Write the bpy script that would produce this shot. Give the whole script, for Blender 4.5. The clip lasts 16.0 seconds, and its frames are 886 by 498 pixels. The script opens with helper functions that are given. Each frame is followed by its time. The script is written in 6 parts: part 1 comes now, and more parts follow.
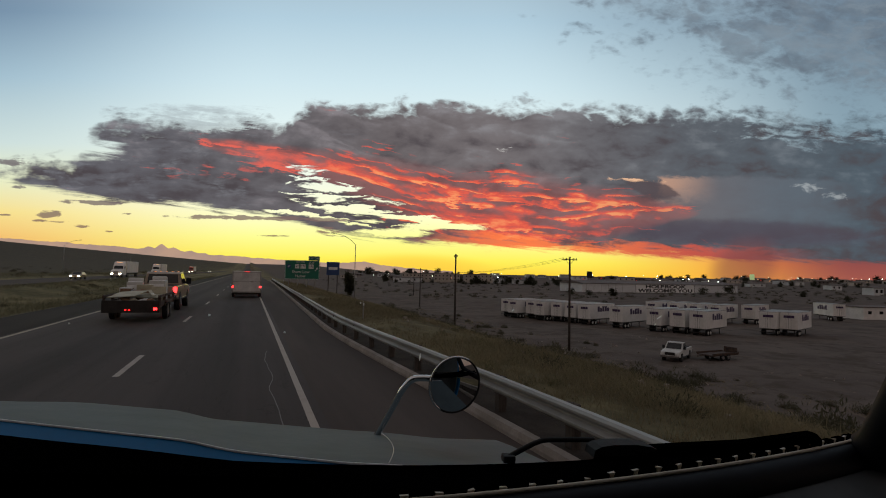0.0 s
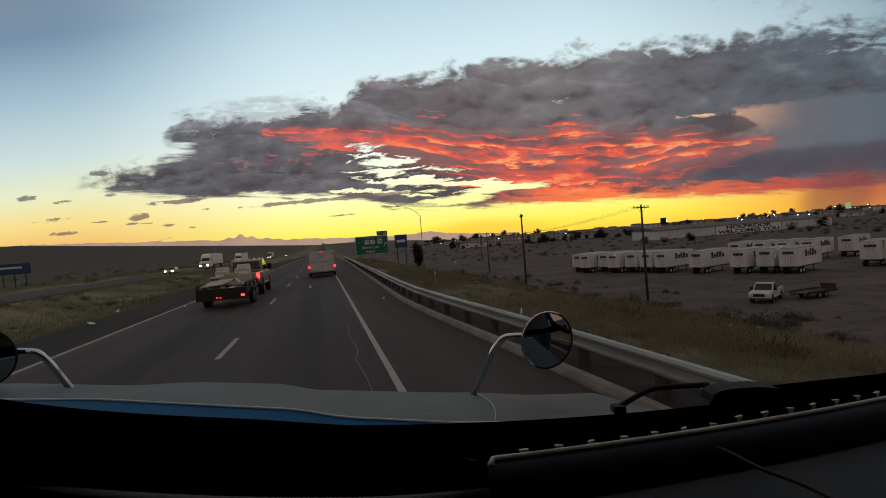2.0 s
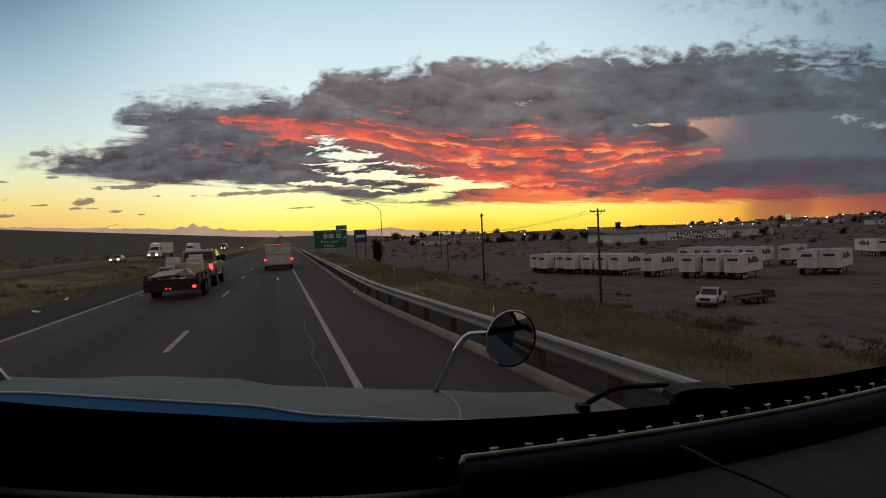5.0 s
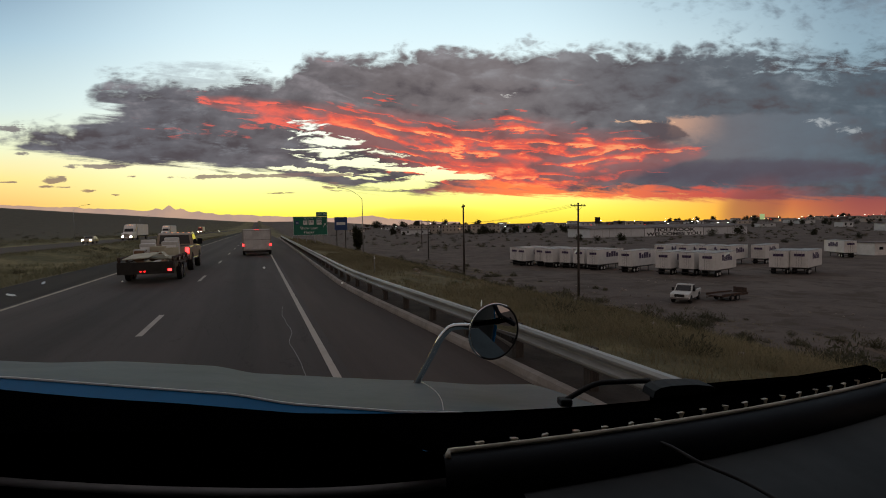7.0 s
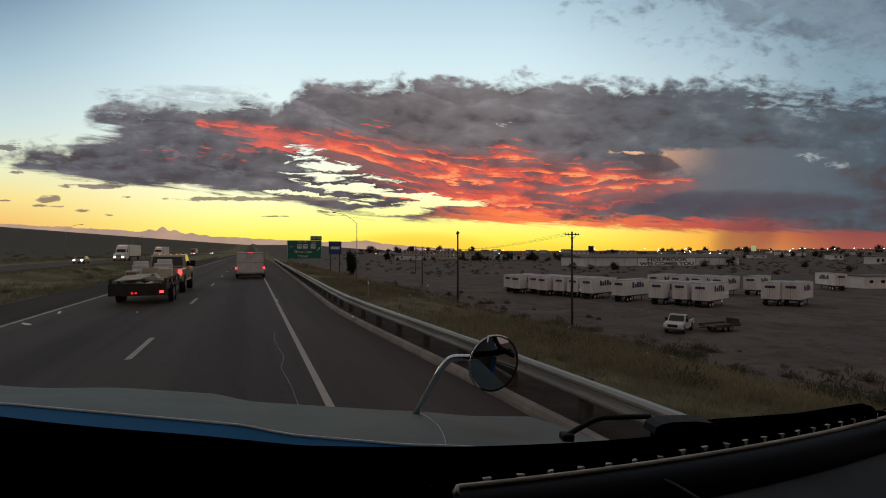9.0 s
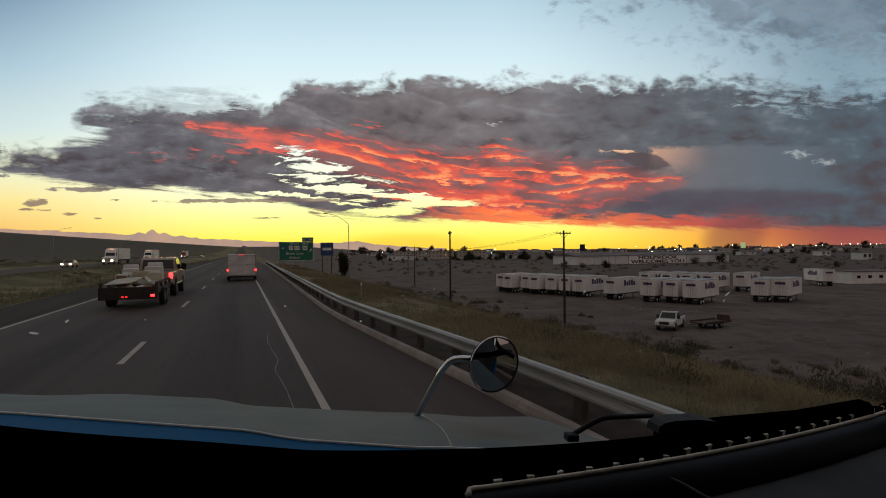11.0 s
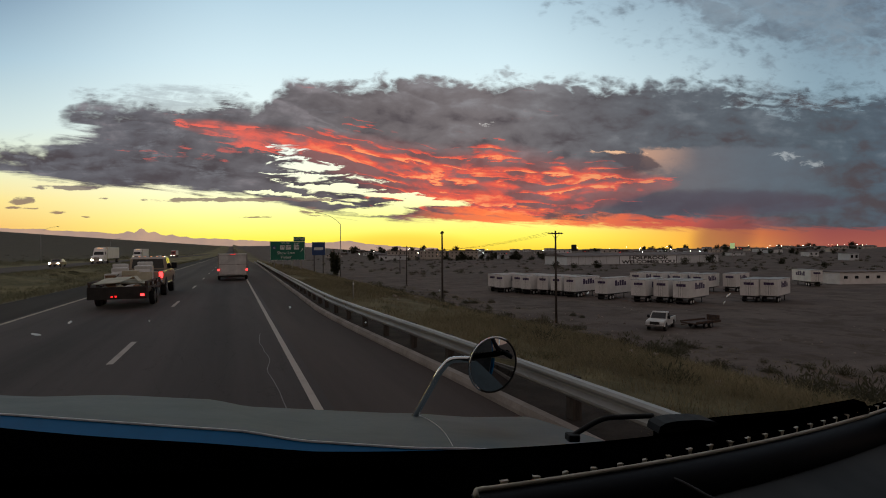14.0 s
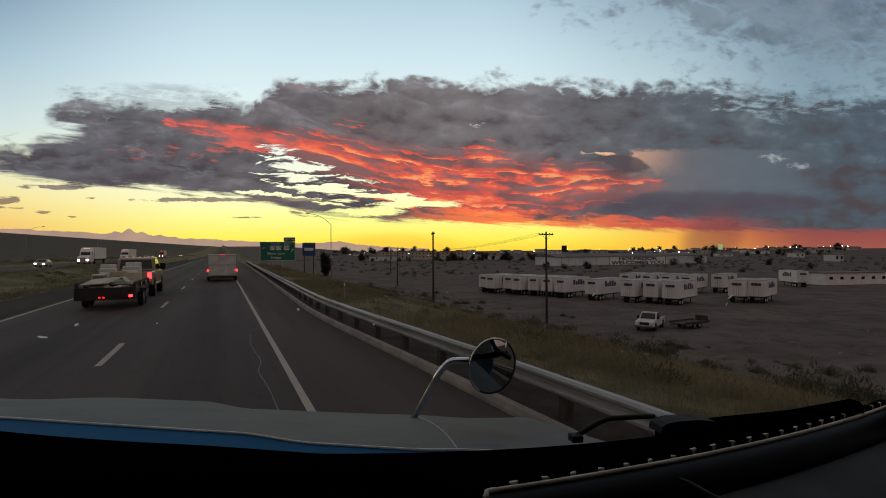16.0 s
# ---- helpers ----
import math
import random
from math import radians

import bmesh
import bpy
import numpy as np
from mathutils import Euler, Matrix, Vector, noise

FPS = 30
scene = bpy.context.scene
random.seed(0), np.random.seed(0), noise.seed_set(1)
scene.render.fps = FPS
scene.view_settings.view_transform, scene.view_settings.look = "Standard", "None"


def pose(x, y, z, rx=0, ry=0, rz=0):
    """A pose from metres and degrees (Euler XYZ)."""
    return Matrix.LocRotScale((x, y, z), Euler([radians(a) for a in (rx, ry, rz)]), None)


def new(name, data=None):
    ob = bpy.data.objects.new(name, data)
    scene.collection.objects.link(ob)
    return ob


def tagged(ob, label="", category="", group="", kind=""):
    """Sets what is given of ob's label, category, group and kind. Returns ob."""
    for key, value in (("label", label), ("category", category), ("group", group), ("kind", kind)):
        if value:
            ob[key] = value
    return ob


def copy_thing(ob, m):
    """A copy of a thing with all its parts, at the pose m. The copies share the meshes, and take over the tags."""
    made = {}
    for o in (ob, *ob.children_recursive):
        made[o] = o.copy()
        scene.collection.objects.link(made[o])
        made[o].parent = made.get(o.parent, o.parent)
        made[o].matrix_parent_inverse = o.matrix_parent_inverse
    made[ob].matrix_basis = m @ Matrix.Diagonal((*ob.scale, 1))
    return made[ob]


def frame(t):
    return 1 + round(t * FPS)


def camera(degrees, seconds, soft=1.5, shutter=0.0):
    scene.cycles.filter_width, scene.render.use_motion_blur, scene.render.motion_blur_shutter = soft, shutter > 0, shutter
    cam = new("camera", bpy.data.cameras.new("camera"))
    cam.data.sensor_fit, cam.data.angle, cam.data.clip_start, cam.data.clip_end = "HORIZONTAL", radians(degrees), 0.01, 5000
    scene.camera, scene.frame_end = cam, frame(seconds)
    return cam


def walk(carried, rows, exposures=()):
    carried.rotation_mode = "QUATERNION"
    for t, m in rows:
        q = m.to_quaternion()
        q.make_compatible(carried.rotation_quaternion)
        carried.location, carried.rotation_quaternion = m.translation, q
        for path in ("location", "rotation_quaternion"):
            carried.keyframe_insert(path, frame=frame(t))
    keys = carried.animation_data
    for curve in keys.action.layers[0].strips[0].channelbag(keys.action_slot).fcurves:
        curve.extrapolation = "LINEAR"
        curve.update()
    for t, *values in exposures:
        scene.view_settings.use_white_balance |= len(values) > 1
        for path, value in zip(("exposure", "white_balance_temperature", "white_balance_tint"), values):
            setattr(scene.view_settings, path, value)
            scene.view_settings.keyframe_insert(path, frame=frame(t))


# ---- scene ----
cam = camera(80.9, 16.0, soft=1.0)
walk(cam, [
    (0.0, pose(0.113, -0.065, 2.244, 92.76, -1.11, -20.49)),
    (0.5, pose(0.108, -0.035, 2.238, 93.12, -1.29, -17.91)),
    (1.0, pose(0.110, 0.014, 2.206, 87.34, 3.67, -15.08)),
    (1.5, pose(0.085, -0.017, 2.214, 89.33, 4.66, -12.72)),
    (2.0, pose(0.073, -0.018, 2.226, 89.13, 4.57, -13.18)),
    (2.5, pose(0.063, -0.018, 2.225, 89.58, 5.57, -12.98)),
    (3.0, pose(0.053, -0.022, 2.226, 89.89, 6.11, -12.82)),
    (3.5, pose(0.053, -0.021, 2.227, 89.88, 6.39, -13.31)),
    (4.0, pose(0.042, -0.024, 2.224, 90.04, 5.67, -13.51)),
    (4.5, pose(0.051, -0.003, 2.224, 89.36, 4.01, -15.73)),
    (7.0, pose(0.036, 0.015, 2.230, 87.38, 1.00, -19.69)),
    (7.5, pose(0.027, 0.022, 2.239, 88.59, 0.15, -19.71)),
    (8.0, pose(0.012, 0.005, 2.255, 89.66, -0.63, -19.88)),
    (8.5, pose(0.002, -0.003, 2.251, 90.10, -0.45, -20.15)),
    (9.0, pose(0.000, 0.000, 2.250, 90.25, -0.00, -20.34)),
    (11.5, pose(-0.033, 0.005, 2.259, 90.24, 0.57, -21.37)),
    (12.0, pose(-0.034, 0.007, 2.259, 90.25, 0.52, -21.54)),
    (12.5, pose(-0.038, 0.003, 2.258, 90.26, 0.58, -21.72)),
    (13.0, pose(-0.029, 0.007, 2.258, 90.27, 0.57, -21.78)),
    (13.5, pose(-0.040, 0.007, 2.258, 90.24, 0.59, -21.89)),
    (14.0, pose(-0.053, 0.011, 2.261, 90.22, 0.46, -22.10)),
    (14.5, pose(-0.065, 0.007, 2.260, 90.33, 0.53, -22.37)),
    (15.0, pose(-0.072, 0.011, 2.260, 90.39, 0.53, -22.62)),
    (15.5, pose(-0.081, 0.011, 2.269, 90.29, 0.58, -22.91)),
    (16.0, pose(-0.085, 0.020, 2.264, 90.29, 0.39, -23.12)),
], exposures=[(0.0, 0.01), (0.5, -0.03), (1.5, 0.04), (4.5, 0.0), (7.0, 0.19), (8.0, 0.13), (9.0, 0.06), (12.0, 0.13), (13.5, 0.12), (14.5, 0.06), (16.0, 0.02)])

# ---- world: dusk sky with a sunset cloud bank ----
SKY_YAW = 20.34   # degrees to the right of the road at which the cloud chart is centred


class Tree:
    """Short words for shader nodes."""

    def __init__(self, nt):
        self.nt = nt

    def node(self, kind, **values):
        n = self.nt.nodes.new(kind)
        for k, v in values.items():
            setattr(n, k, v)
        return n

    def plug(self, socket, value):
        if isinstance(value, bpy.types.NodeSocket):
            self.nt.links.new(value, socket)
        else:
            socket.default_value = value

    def math(self, op, a, b=0.0, c=0.0, clamp=False):
        n = self.node("ShaderNodeMath", operation=op, use_clamp=clamp)
        for s, v in zip(n.inputs, (a, b, c)):
            self.plug(s, v)
        return n.outputs[0]

    def add(self, a, b): return self.math("ADD", a, b)
    def sub(self, a, b): return self.math("SUBTRACT", a, b)
    def mul(self, a, b): return self.math("MULTIPLY", a, b)
    def inv(self, a): return self.math("SUBTRACT", 1.0, a)
    def big(self, a, b): return self.math("MAXIMUM", a, b)

    def step(self, x, lo, hi):
        n = self.node("ShaderNodeMapRange", interpolation_type="SMOOTHSTEP")
        for s, v in zip(n.inputs, (x, lo, hi, 0.0, 1.0)):
            self.plug(s, v)
        return n.outputs[0]

    def lerp(self, x, lo, hi, a, b):
        n = self.node("ShaderNodeMapRange", clamp=True)
        for s, v in zip(n.inputs, (x, lo, hi, a, b)):
            self.plug(s, v)
        return n.outputs[0]

    def vec(self, x, y, z=0.0):
        n = self.node("ShaderNodeCombineXYZ")
        for s, v in zip(n.inputs, (x, y, z)):
            self.plug(s, v)
        return n.outputs[0]

    def noise(self, v, scale, detail=4.0, rough=0.55, warp=0.0):
        n = self.node("ShaderNodeTexNoise")
        self.plug(n.inputs["Vector"], v)
        n.inputs["Scale"].default_value = scale
        n.inputs["Detail"].default_value = detail
        n.inputs["Roughness"].default_value = rough
        n.inputs["Distortion"].default_value = warp
        return n.outputs["Fac"]

    def colours(self, x, lo, hi, stops):
        """A run of colours over x from lo to hi; stops are (place, (r, g, b)) in 8-bit screen values."""
        n = self.node("ShaderNodeValToRGB")
        self.plug(n.inputs[0], self.lerp(x, lo, hi, 0.0, 1.0))
        e = n.color_ramp.elements
        while len(e) < len(stops):
            e.new(0.5)
        for el, (p, c) in zip(e, stops):
            el.position = (p - lo) / (hi - lo)
            el.color = (*screen(c), 1)
        return n.outputs[0]

    def curve(self, x, *stops):
        """A broken line through the stops (x, y)."""
        n = self.node("ShaderNodeValToRGB")
        lo, hi = stops[0][0], stops[-1][0]
        ys = [s[1] for s in stops]
        b, t = min(ys), max(ys) + 1e-6
        self.plug(n.inputs[0], self.lerp(x, lo, hi, 0.0, 1.0))
        e = n.color_ramp.elements
        while len(e) < len(stops):
            e.new(0.5)
        for el, (p, y) in zip(e, stops):
            el.position = (p - lo) / (hi - lo)
            el.color = ((y - b) / (t - b),) * 3 + (1,)
        return self.math("MULTIPLY_ADD", n.outputs[0], t - b, b)

    def mix(self, f, a, b):
        n = self.node("ShaderNodeMix", data_type="RGBA")
        self.plug(n.inputs["Factor"], f)
        for s, v in ((n.inputs[6], a), (n.inputs[7], b)):
            self.plug(s, v if isinstance(v, bpy.types.NodeSocket) else (*screen(v), 1))
        return n.outputs[2]

    def blob(self, x, y, cx, cy, rx, ry, lean=0.0):
        """1 in the middle of an ellipse, 0 at its rim, below 0 outside; lean: how much it sinks per unit to the right."""
        dx = self.mul(self.sub(x, cx), 1 / rx)
        yy = self.math("MULTIPLY_ADD", self.sub(x, cx), lean, y)
        dy = self.mul(self.sub(yy, cy), 1 / ry)
        return self.sub(1.0, self.add(self.mul(dx, dx), self.mul(dy, dy)))


def screen(c):
    """Linear light from 8-bit screen values."""
    return tuple((v / 255 / 12.92) if v <= 10 else ((v / 255 + 0.055) / 1.055) ** 2.4 for v in c)


def build_sky():
    world = bpy.data.worlds.new("dusk_sky")
    scene.world = world
    world.use_nodes = True
    world.node_tree.nodes.clear()
    k = Tree(world.node_tree)
    where = k.node("ShaderNodeTexCoord").outputs["Generated"]
    turn = k.node("ShaderNodeVectorRotate", rotation_type="Z_AXIS")
    k.plug(turn.inputs["Vector"], where)
    turn.inputs["Angle"].default_value = radians(SKY_YAW)
    xyz = k.node("ShaderNodeSeparateXYZ")
    k.plug(xyz.inputs[0], turn.outputs[0])
    ahead = k.big(xyz.outputs[1], 0.06)
    u = k.math("DIVIDE", k.mul(xyz.outputs[0], 9.2), ahead)
    v = k.math("DIVIDE", k.mul(xyz.outputs[2], 9.2), ahead)
    u = k.math("MINIMUM", k.big(u, -14.0), 14.0)
    v = k.math("MINIMUM", v, 20.0)

    # clear sky
    high = k.colours(v, 0.0, 14.0, [(0.0, (255, 212, 62)), (0.25, (255, 242, 92)), (0.6, (255, 254, 150)), (1.1, (255, 255, 214)),
                                    (1.7, (243, 250, 234)), (2.6, (226, 243, 243)), (3.4, (208, 231, 239)), (4.6, (178, 206, 222)),
                                    (7.0, (142, 150, 160)), (14.0, (130, 127, 128))])
    left = k.colours(v, 0.0, 14.0, [(0.0, (232, 160, 104)), (0.5, (243, 190, 112)), (0.95, (246, 222, 140)), (1.5, (232, 236, 196)),
                                    (2.2, (204, 222, 220)), (3.4, (162, 190, 206)), (4.6, (118, 144, 168)), (7.0, (128, 134, 144)), (14.0, (128, 125, 126))])
    far = k.colours(v, 0.0, 14.0, [(0.0, (160, 88, 76)), (0.3, (146, 78, 74)), (0.5, (112, 76, 82)), (1.5, (104, 112, 122)), (2.6, (140, 166, 180)),
                                   (4.6, (116, 138, 156)), (14.0, (128, 126, 130))])
    east = k.colours(v, 0.0, 14.0, [(0.0, (248, 164, 66)), (0.3, (244, 140, 66)), (0.6, (214, 120, 84)), (1.4, (190, 184, 182)), (2.6, (194, 214, 220)), (3.6, (170, 194, 206)),
                                    (4.6, (144, 168, 184)), (14.0, (130, 127, 128))])
    sky = k.mix(k.step(u, -3.0, -8.6), high, left)
    sky = k.mix(k.step(k.add(u, k.mul(v, 0.3)), 2.0, 6.4), sky, east)
    sky = k.mix(k.step(u, 4.3, 7.4), sky, far)
    glow = k.step(k.blob(u, v, -0.45, 0.05, 1.6, 0.35), 0.0, 1.0)
    sky = k.mix(k.mul(glow, 0.8), sky, (255, 206, 70))

    # noises, drawn out along the horizon
    coarse = k.noise(k.vec(u, k.mul(v, 1.7)), 0.75, 7.0, 0.58)
    fine = k.noise(k.vec(k.mul(u, 1.0), k.mul(v, 2.2), 7.3), 2.6, 10.0, 0.66, 0.5)
    slant = k.math("MULTIPLY_ADD", u, 0.10, v)
    streak = k.noise(k.vec(k.mul(u, 0.8), k.mul(slant, 4.6), 3.1), 1.2, 8.0, 0.54, 1.4)
    fibre = k.noise(k.vec(k.mul(u, 0.5), k.mul(slant, 5.0), 9.7), 1.7, 9.0, 0.64, 0.8)
    level = k.noise(k.vec(k.mul(u, 0.75), k.mul(v, 3.4), 5.5), 1.5, 9.0, 0.6, 0.6)
    l0 = k.sub(level, 0.5)
    lump = k.math("ABSOLUTE", k.sub(k.noise(k.vec(u, k.mul(v, 1.7), 21.0), 1.25, 3.0, 0.5, 0.25), 0.5))
    knot = k.math("ABSOLUTE", k.sub(k.noise(k.vec(u, k.mul(v, 1.8), 33.0), 3.6, 5.0, 0.55, 0.3), 0.5))
    billow = k.sub(k.add(k.mul(lump, 2.0), knot), 0.26)
    c0, f0, s0, b0 = (k.sub(n, 0.5) for n in (coarse, fine, streak, fibre))

    # layers that follow the flow of the bank: each has a crisp lower edge and fades upwards
    mid = k.curve(u, (-4.6, 2.3), (-3.84, 2.2), (-2.84, 2.02), (-1.84, 1.78), (-0.84, 1.5), (0.16, 1.2), (1.16, 1.15), (2.16, 1.08), (3.16, 1.15), (4.16, 1.18), (5.4, 1.18))
    flow = k.sub(v, k.mul(mid, 0.8))

    def tiers(freq, swing, sx, sy, z):
        n = k.noise(k.vec(k.mul(u, sx), k.mul(flow, sy), z), 1.0, 9.0, 0.56, 0.25)
        return k.math("FRACT", k.math("MULTIPLY_ADD", n, swing, k.mul(flow, freq)))

    t1, t2, t3 = tiers(2.4, 2.8, 0.62, 2.2, 41.0), tiers(5.2, 3.0, 0.8, 3.0, 55.0), tiers(1.6, 2.6, 0.55, 1.8, 63.0)
    lit1, lit2 = (k.mul(k.math("POWER", k.inv(t), 1.7), k.step(t, 0.0, 0.14)) for t in (t1, t2))
    patch = k.noise(k.vec(k.mul(u, 1.1), k.mul(flow, 2.2), 71.0), 1.3, 4.0, 0.55)
    folds = k.math("MAXIMUM", k.mul(lit1, k.step(patch, 0.36, 0.56)), k.mul(lit2, k.step(patch, 0.66, 0.44)))

    # the long bank
    top = k.curve(u, (-14, 0.9), (-8.1, 1.84), (-7.4, 1.98), (-6.6, 2.08), (-6.2, 2.72), (-5.4, 2.78), (-4.3, 2.82), (-3.4, 2.92), (-2.9, 2.72), (-2.4, 3.08),
                  (-1.8, 3.1), (-1.2, 3.04), (0.2, 3.14), (1.3, 3.12), (3.0, 3.1), (5.5, 3.1), (8.0, 3.0), (14, 3.0))
    low = k.curve(u, (-14, 0.6), (-8.0, 1.58), (-7.4, 1.44), (-6.6, 1.28), (-5.8, 1.14), (-4.6, 1.14), (-4.0, 1.02), (-3.2, 1.0), (-2.4, 0.78),
                  (-1.6, 0.62), (-0.4, 0.54), (1.0, 0.47), (2.2, 0.42), (3.6, 0.38), (4.6, 0.36), (5.4, 0.33), (14, 0.3))
    rise = k.add(k.sub(top, v), k.add(k.add(k.mul(c0, 0.6), k.mul(f0, 0.2)), k.add(k.mul(billow, 0.62), k.mul(k.mul(l0, 0.9), k.step(u, -2.6, -4.6)))))
    sink = k.add(k.sub(v, low), k.add(k.mul(b0, 0.42), k.mul(f0, 0.12)))
    bank = k.mul(k.mul(k.step(u, -8.5, -7.8), k.step(rise, -0.06, k.lerp(u, -5.5, -2.5, 0.4, 0.22))), k.step(sink, -0.03, 0.09))
    # bays and gaps through which the bright sky shows
    bars = k.math("FRACT", k.math("MULTIPLY_ADD", level, 2.6, k.mul(slant, 4.8)))
    bay = None
    for px, py, rx, ry, fall in ((540, 271, 40, 11, 0.1), (572, 298, 75, 9, 0.05), (608, 325, 100, 18, 0.05), (655, 346, 120, 10, 0.0), (560, 342, 90, 8, 0.0), (745, 352, 60, 5, 0.05)):
        b = k.blob(u, v, (px - 784) / 100, (445 - py) / 100, rx / 100, ry / 100 * 1.5, fall)
        bay = b if bay is None else k.big(bay, b)
    bay = k.step(k.add(k.big(bay, -2.0), k.add(k.mul(l0, 2.6), k.add(k.mul(f0, 1.5), k.add(k.mul(b0, 1.6), k.mul(k.sub(bars, 0.66), 1.7))))), 0.12, 0.62)
    slot = k.step(k.add(k.big(k.blob(u, v, 0.0, 0.83, 1.1, 0.10), k.blob(u, v, -1.0, 0.71, 1.1, 0.11)), k.add(k.mul(b0, 2.6), k.mul(f0, 1.5))), 0.4, 0.8)
    notch = k.step(k.add(k.blob(u, v, -6.35, 2.08, 0.75, 0.3), k.add(k.mul(c0, 1.4), k.mul(b0, 3.6))), 0.2, 1.5)
    crest = k.step(k.add(k.blob(u, v, -4.1, 2.66, 1.4, 0.3), k.add(k.mul(f0, 2.0), k.mul(b0, 2.4))), 0.5, 1.2)
    east = k.mul(k.step(k.add(k.blob(u, v, 7.0, 2.85, 2.6, 0.62), k.add(k.mul(f0, 3.0), k.mul(b0, 1.6))), 0.5, 1.3), 0.75)
    spark = k.step(k.add(k.blob(u, v, 1.06, 2.25, 0.34, 0.10, -0.15), k.mul(f0, 5.5)), 0.75, 1.3)
    pearl = k.step(k.add(k.blob(u, v, 6.7, 1.64, 0.75, 0.20, 0.22), k.mul(f0, 6.0)), 0.8, 1.7)
    glint = k.step(k.add(k.blob(u, v, 3.5, 1.74, 0.7, 0.06, 0.02), k.mul(f0, 4.0)), 0.6, 1.2)
    wisp = k.step(k.add(k.blob(u, v, -4.5, 2.72, 1.6, 0.3, -0.05), k.add(k.mul(b0, 3.0), k.mul(f0, 1.6))), 0.2, 1.3)
    for hole in (bay, slot, notch, k.mul(crest, 0.85), east):
        bank = k.mul(bank, k.inv(hole))

    # cloud body: violet grey in the west, slate towards the rain
    body = k.colours(u, -9.0, 10.0, [(-9.0, (102, 102, 109)), (-5.0, (97, 96, 102)), (-1.0, (106, 100, 102)), (1.0, (115, 109, 111)), (4.4, (90, 95, 102)), (7.5, (80, 92, 102)), (10.0, (80, 92, 106))])
    pale = k.colours(u, -9.0, 10.0, [(-9.0, (138, 136, 142)), (-2.0, (140, 134, 138)), (3.0, (140, 142, 146)), (10.0, (140, 156, 168))])
    puff = k.sub(k.noise(k.vec(u, k.mul(v, 1.9), 12.4), 1.7, 5.0, 0.52, 0.3), 0.5)
    shade = k.add(k.add(k.add(k.mul(c0, 0.8), k.mul(puff, 1.2)), k.mul(billow, 0.35)), k.add(k.mul(f0, 0.12), k.lerp(v, 0.9, 3.1, -0.10, 0.2)))
    shade = k.add(shade, k.mul(k.sub(k.mul(t3, k.step(t3, 1.0, 0.72)), 0.42), k.lerp(u, -3.0, 2.0, 0.44, 0.26)))
    cloud = k.mix(k.step(shade, -0.42, 0.12), (77, 71, 75), body)
    cloud = k.mix(k.mul(k.step(shade, 0.05, 0.55), k.lerp(u, 0.5, 4.5, 0.8, 0.4)), cloud, pale)
    under = k.step(k.add(k.mul(s0, 1.6), k.lerp(v, 0.4, 2.4, 0.2, -0.3)), 0.0, 0.6)
    cloud = k.mix(k.mul(under, 0.3), cloud, (74, 65, 73))
    rib = k.mul(k.step(k.add(l0, k.mul(f0, 0.6)), 0.02, 0.34), k.step(u, 0.0, -4.0))
    cloud = k.mix(k.mul(rib, 0.55), cloud, (138, 142, 149))
    # rain veil, pale under the slate
    veil = k.mul(k.mul(k.step(k.add(v, k.add(k.mul(f0, 0.2), k.mul(c0, 0.22))), 1.86, 1.76), k.step(v, 0.75, 1.2)), k.mul(k.step(u, 3.7, 4.4), k.step(u, 7.8, 6.3)))
    cloud = k.mix(k.mul(veil, 0.8), cloud, k.mix(k.step(u, 4.0, 6.4), (112, 108, 112), (96, 106, 116)))
    peach = k.mul(k.mul(k.step(k.add(v, k.add(k.mul(f0, 0.2), k.mul(c0, 0.22))), 1.86, 1.78), k.step(k.add(v, k.mul(f0, 0.5)), 1.2, 1.75)), k.mul(k.step(k.add(u, k.mul(f0, 0.9)), 3.75, 4.0), k.step(u, 5.0, 3.9)))
    cloud = k.mix(k.mul(peach, 0.62), cloud, (216, 168, 140))
    knob = k.step(k.add(k.blob(u, v, 3.75, 1.58, 0.55, 0.17, 0.25), k.mul(f0, 1.6)), 0.1, 0.5)
    cloud = k.mix(k.mul(knob, 0.85), cloud, (86, 76, 80))
    gloom = k.step(k.add(k.blob(u, v, 5.2, 0.82, 3.0, 0.3), k.mul(f0, 0.8)), 0.0, 0.8)
    cloud = k.mix(k.mul(gloom, 0.75), cloud, (80, 75, 86))
    # fire on the underside
    wide = k.curve(u, (-4.6, 0.05), (-3.84, 0.14), (-2.84, 0.22), (-1.84, 0.34), (-0.84, 0.5), (0.16, 0.62), (1.16, 0.72), (2.16, 0.58), (3.16, 0.4), (4.16, 0.14), (5.4, 0.03))
    off = k.math("DIVIDE", k.sub(v, mid), wide)
    window = k.mul(k.step(u, -4.8, -4.2), k.step(u, 5.0, 4.2))
    near = k.sub(k.sub(1.0, k.mul(off, off)), k.mul(k.inv(window), 3.0))
    flame = None
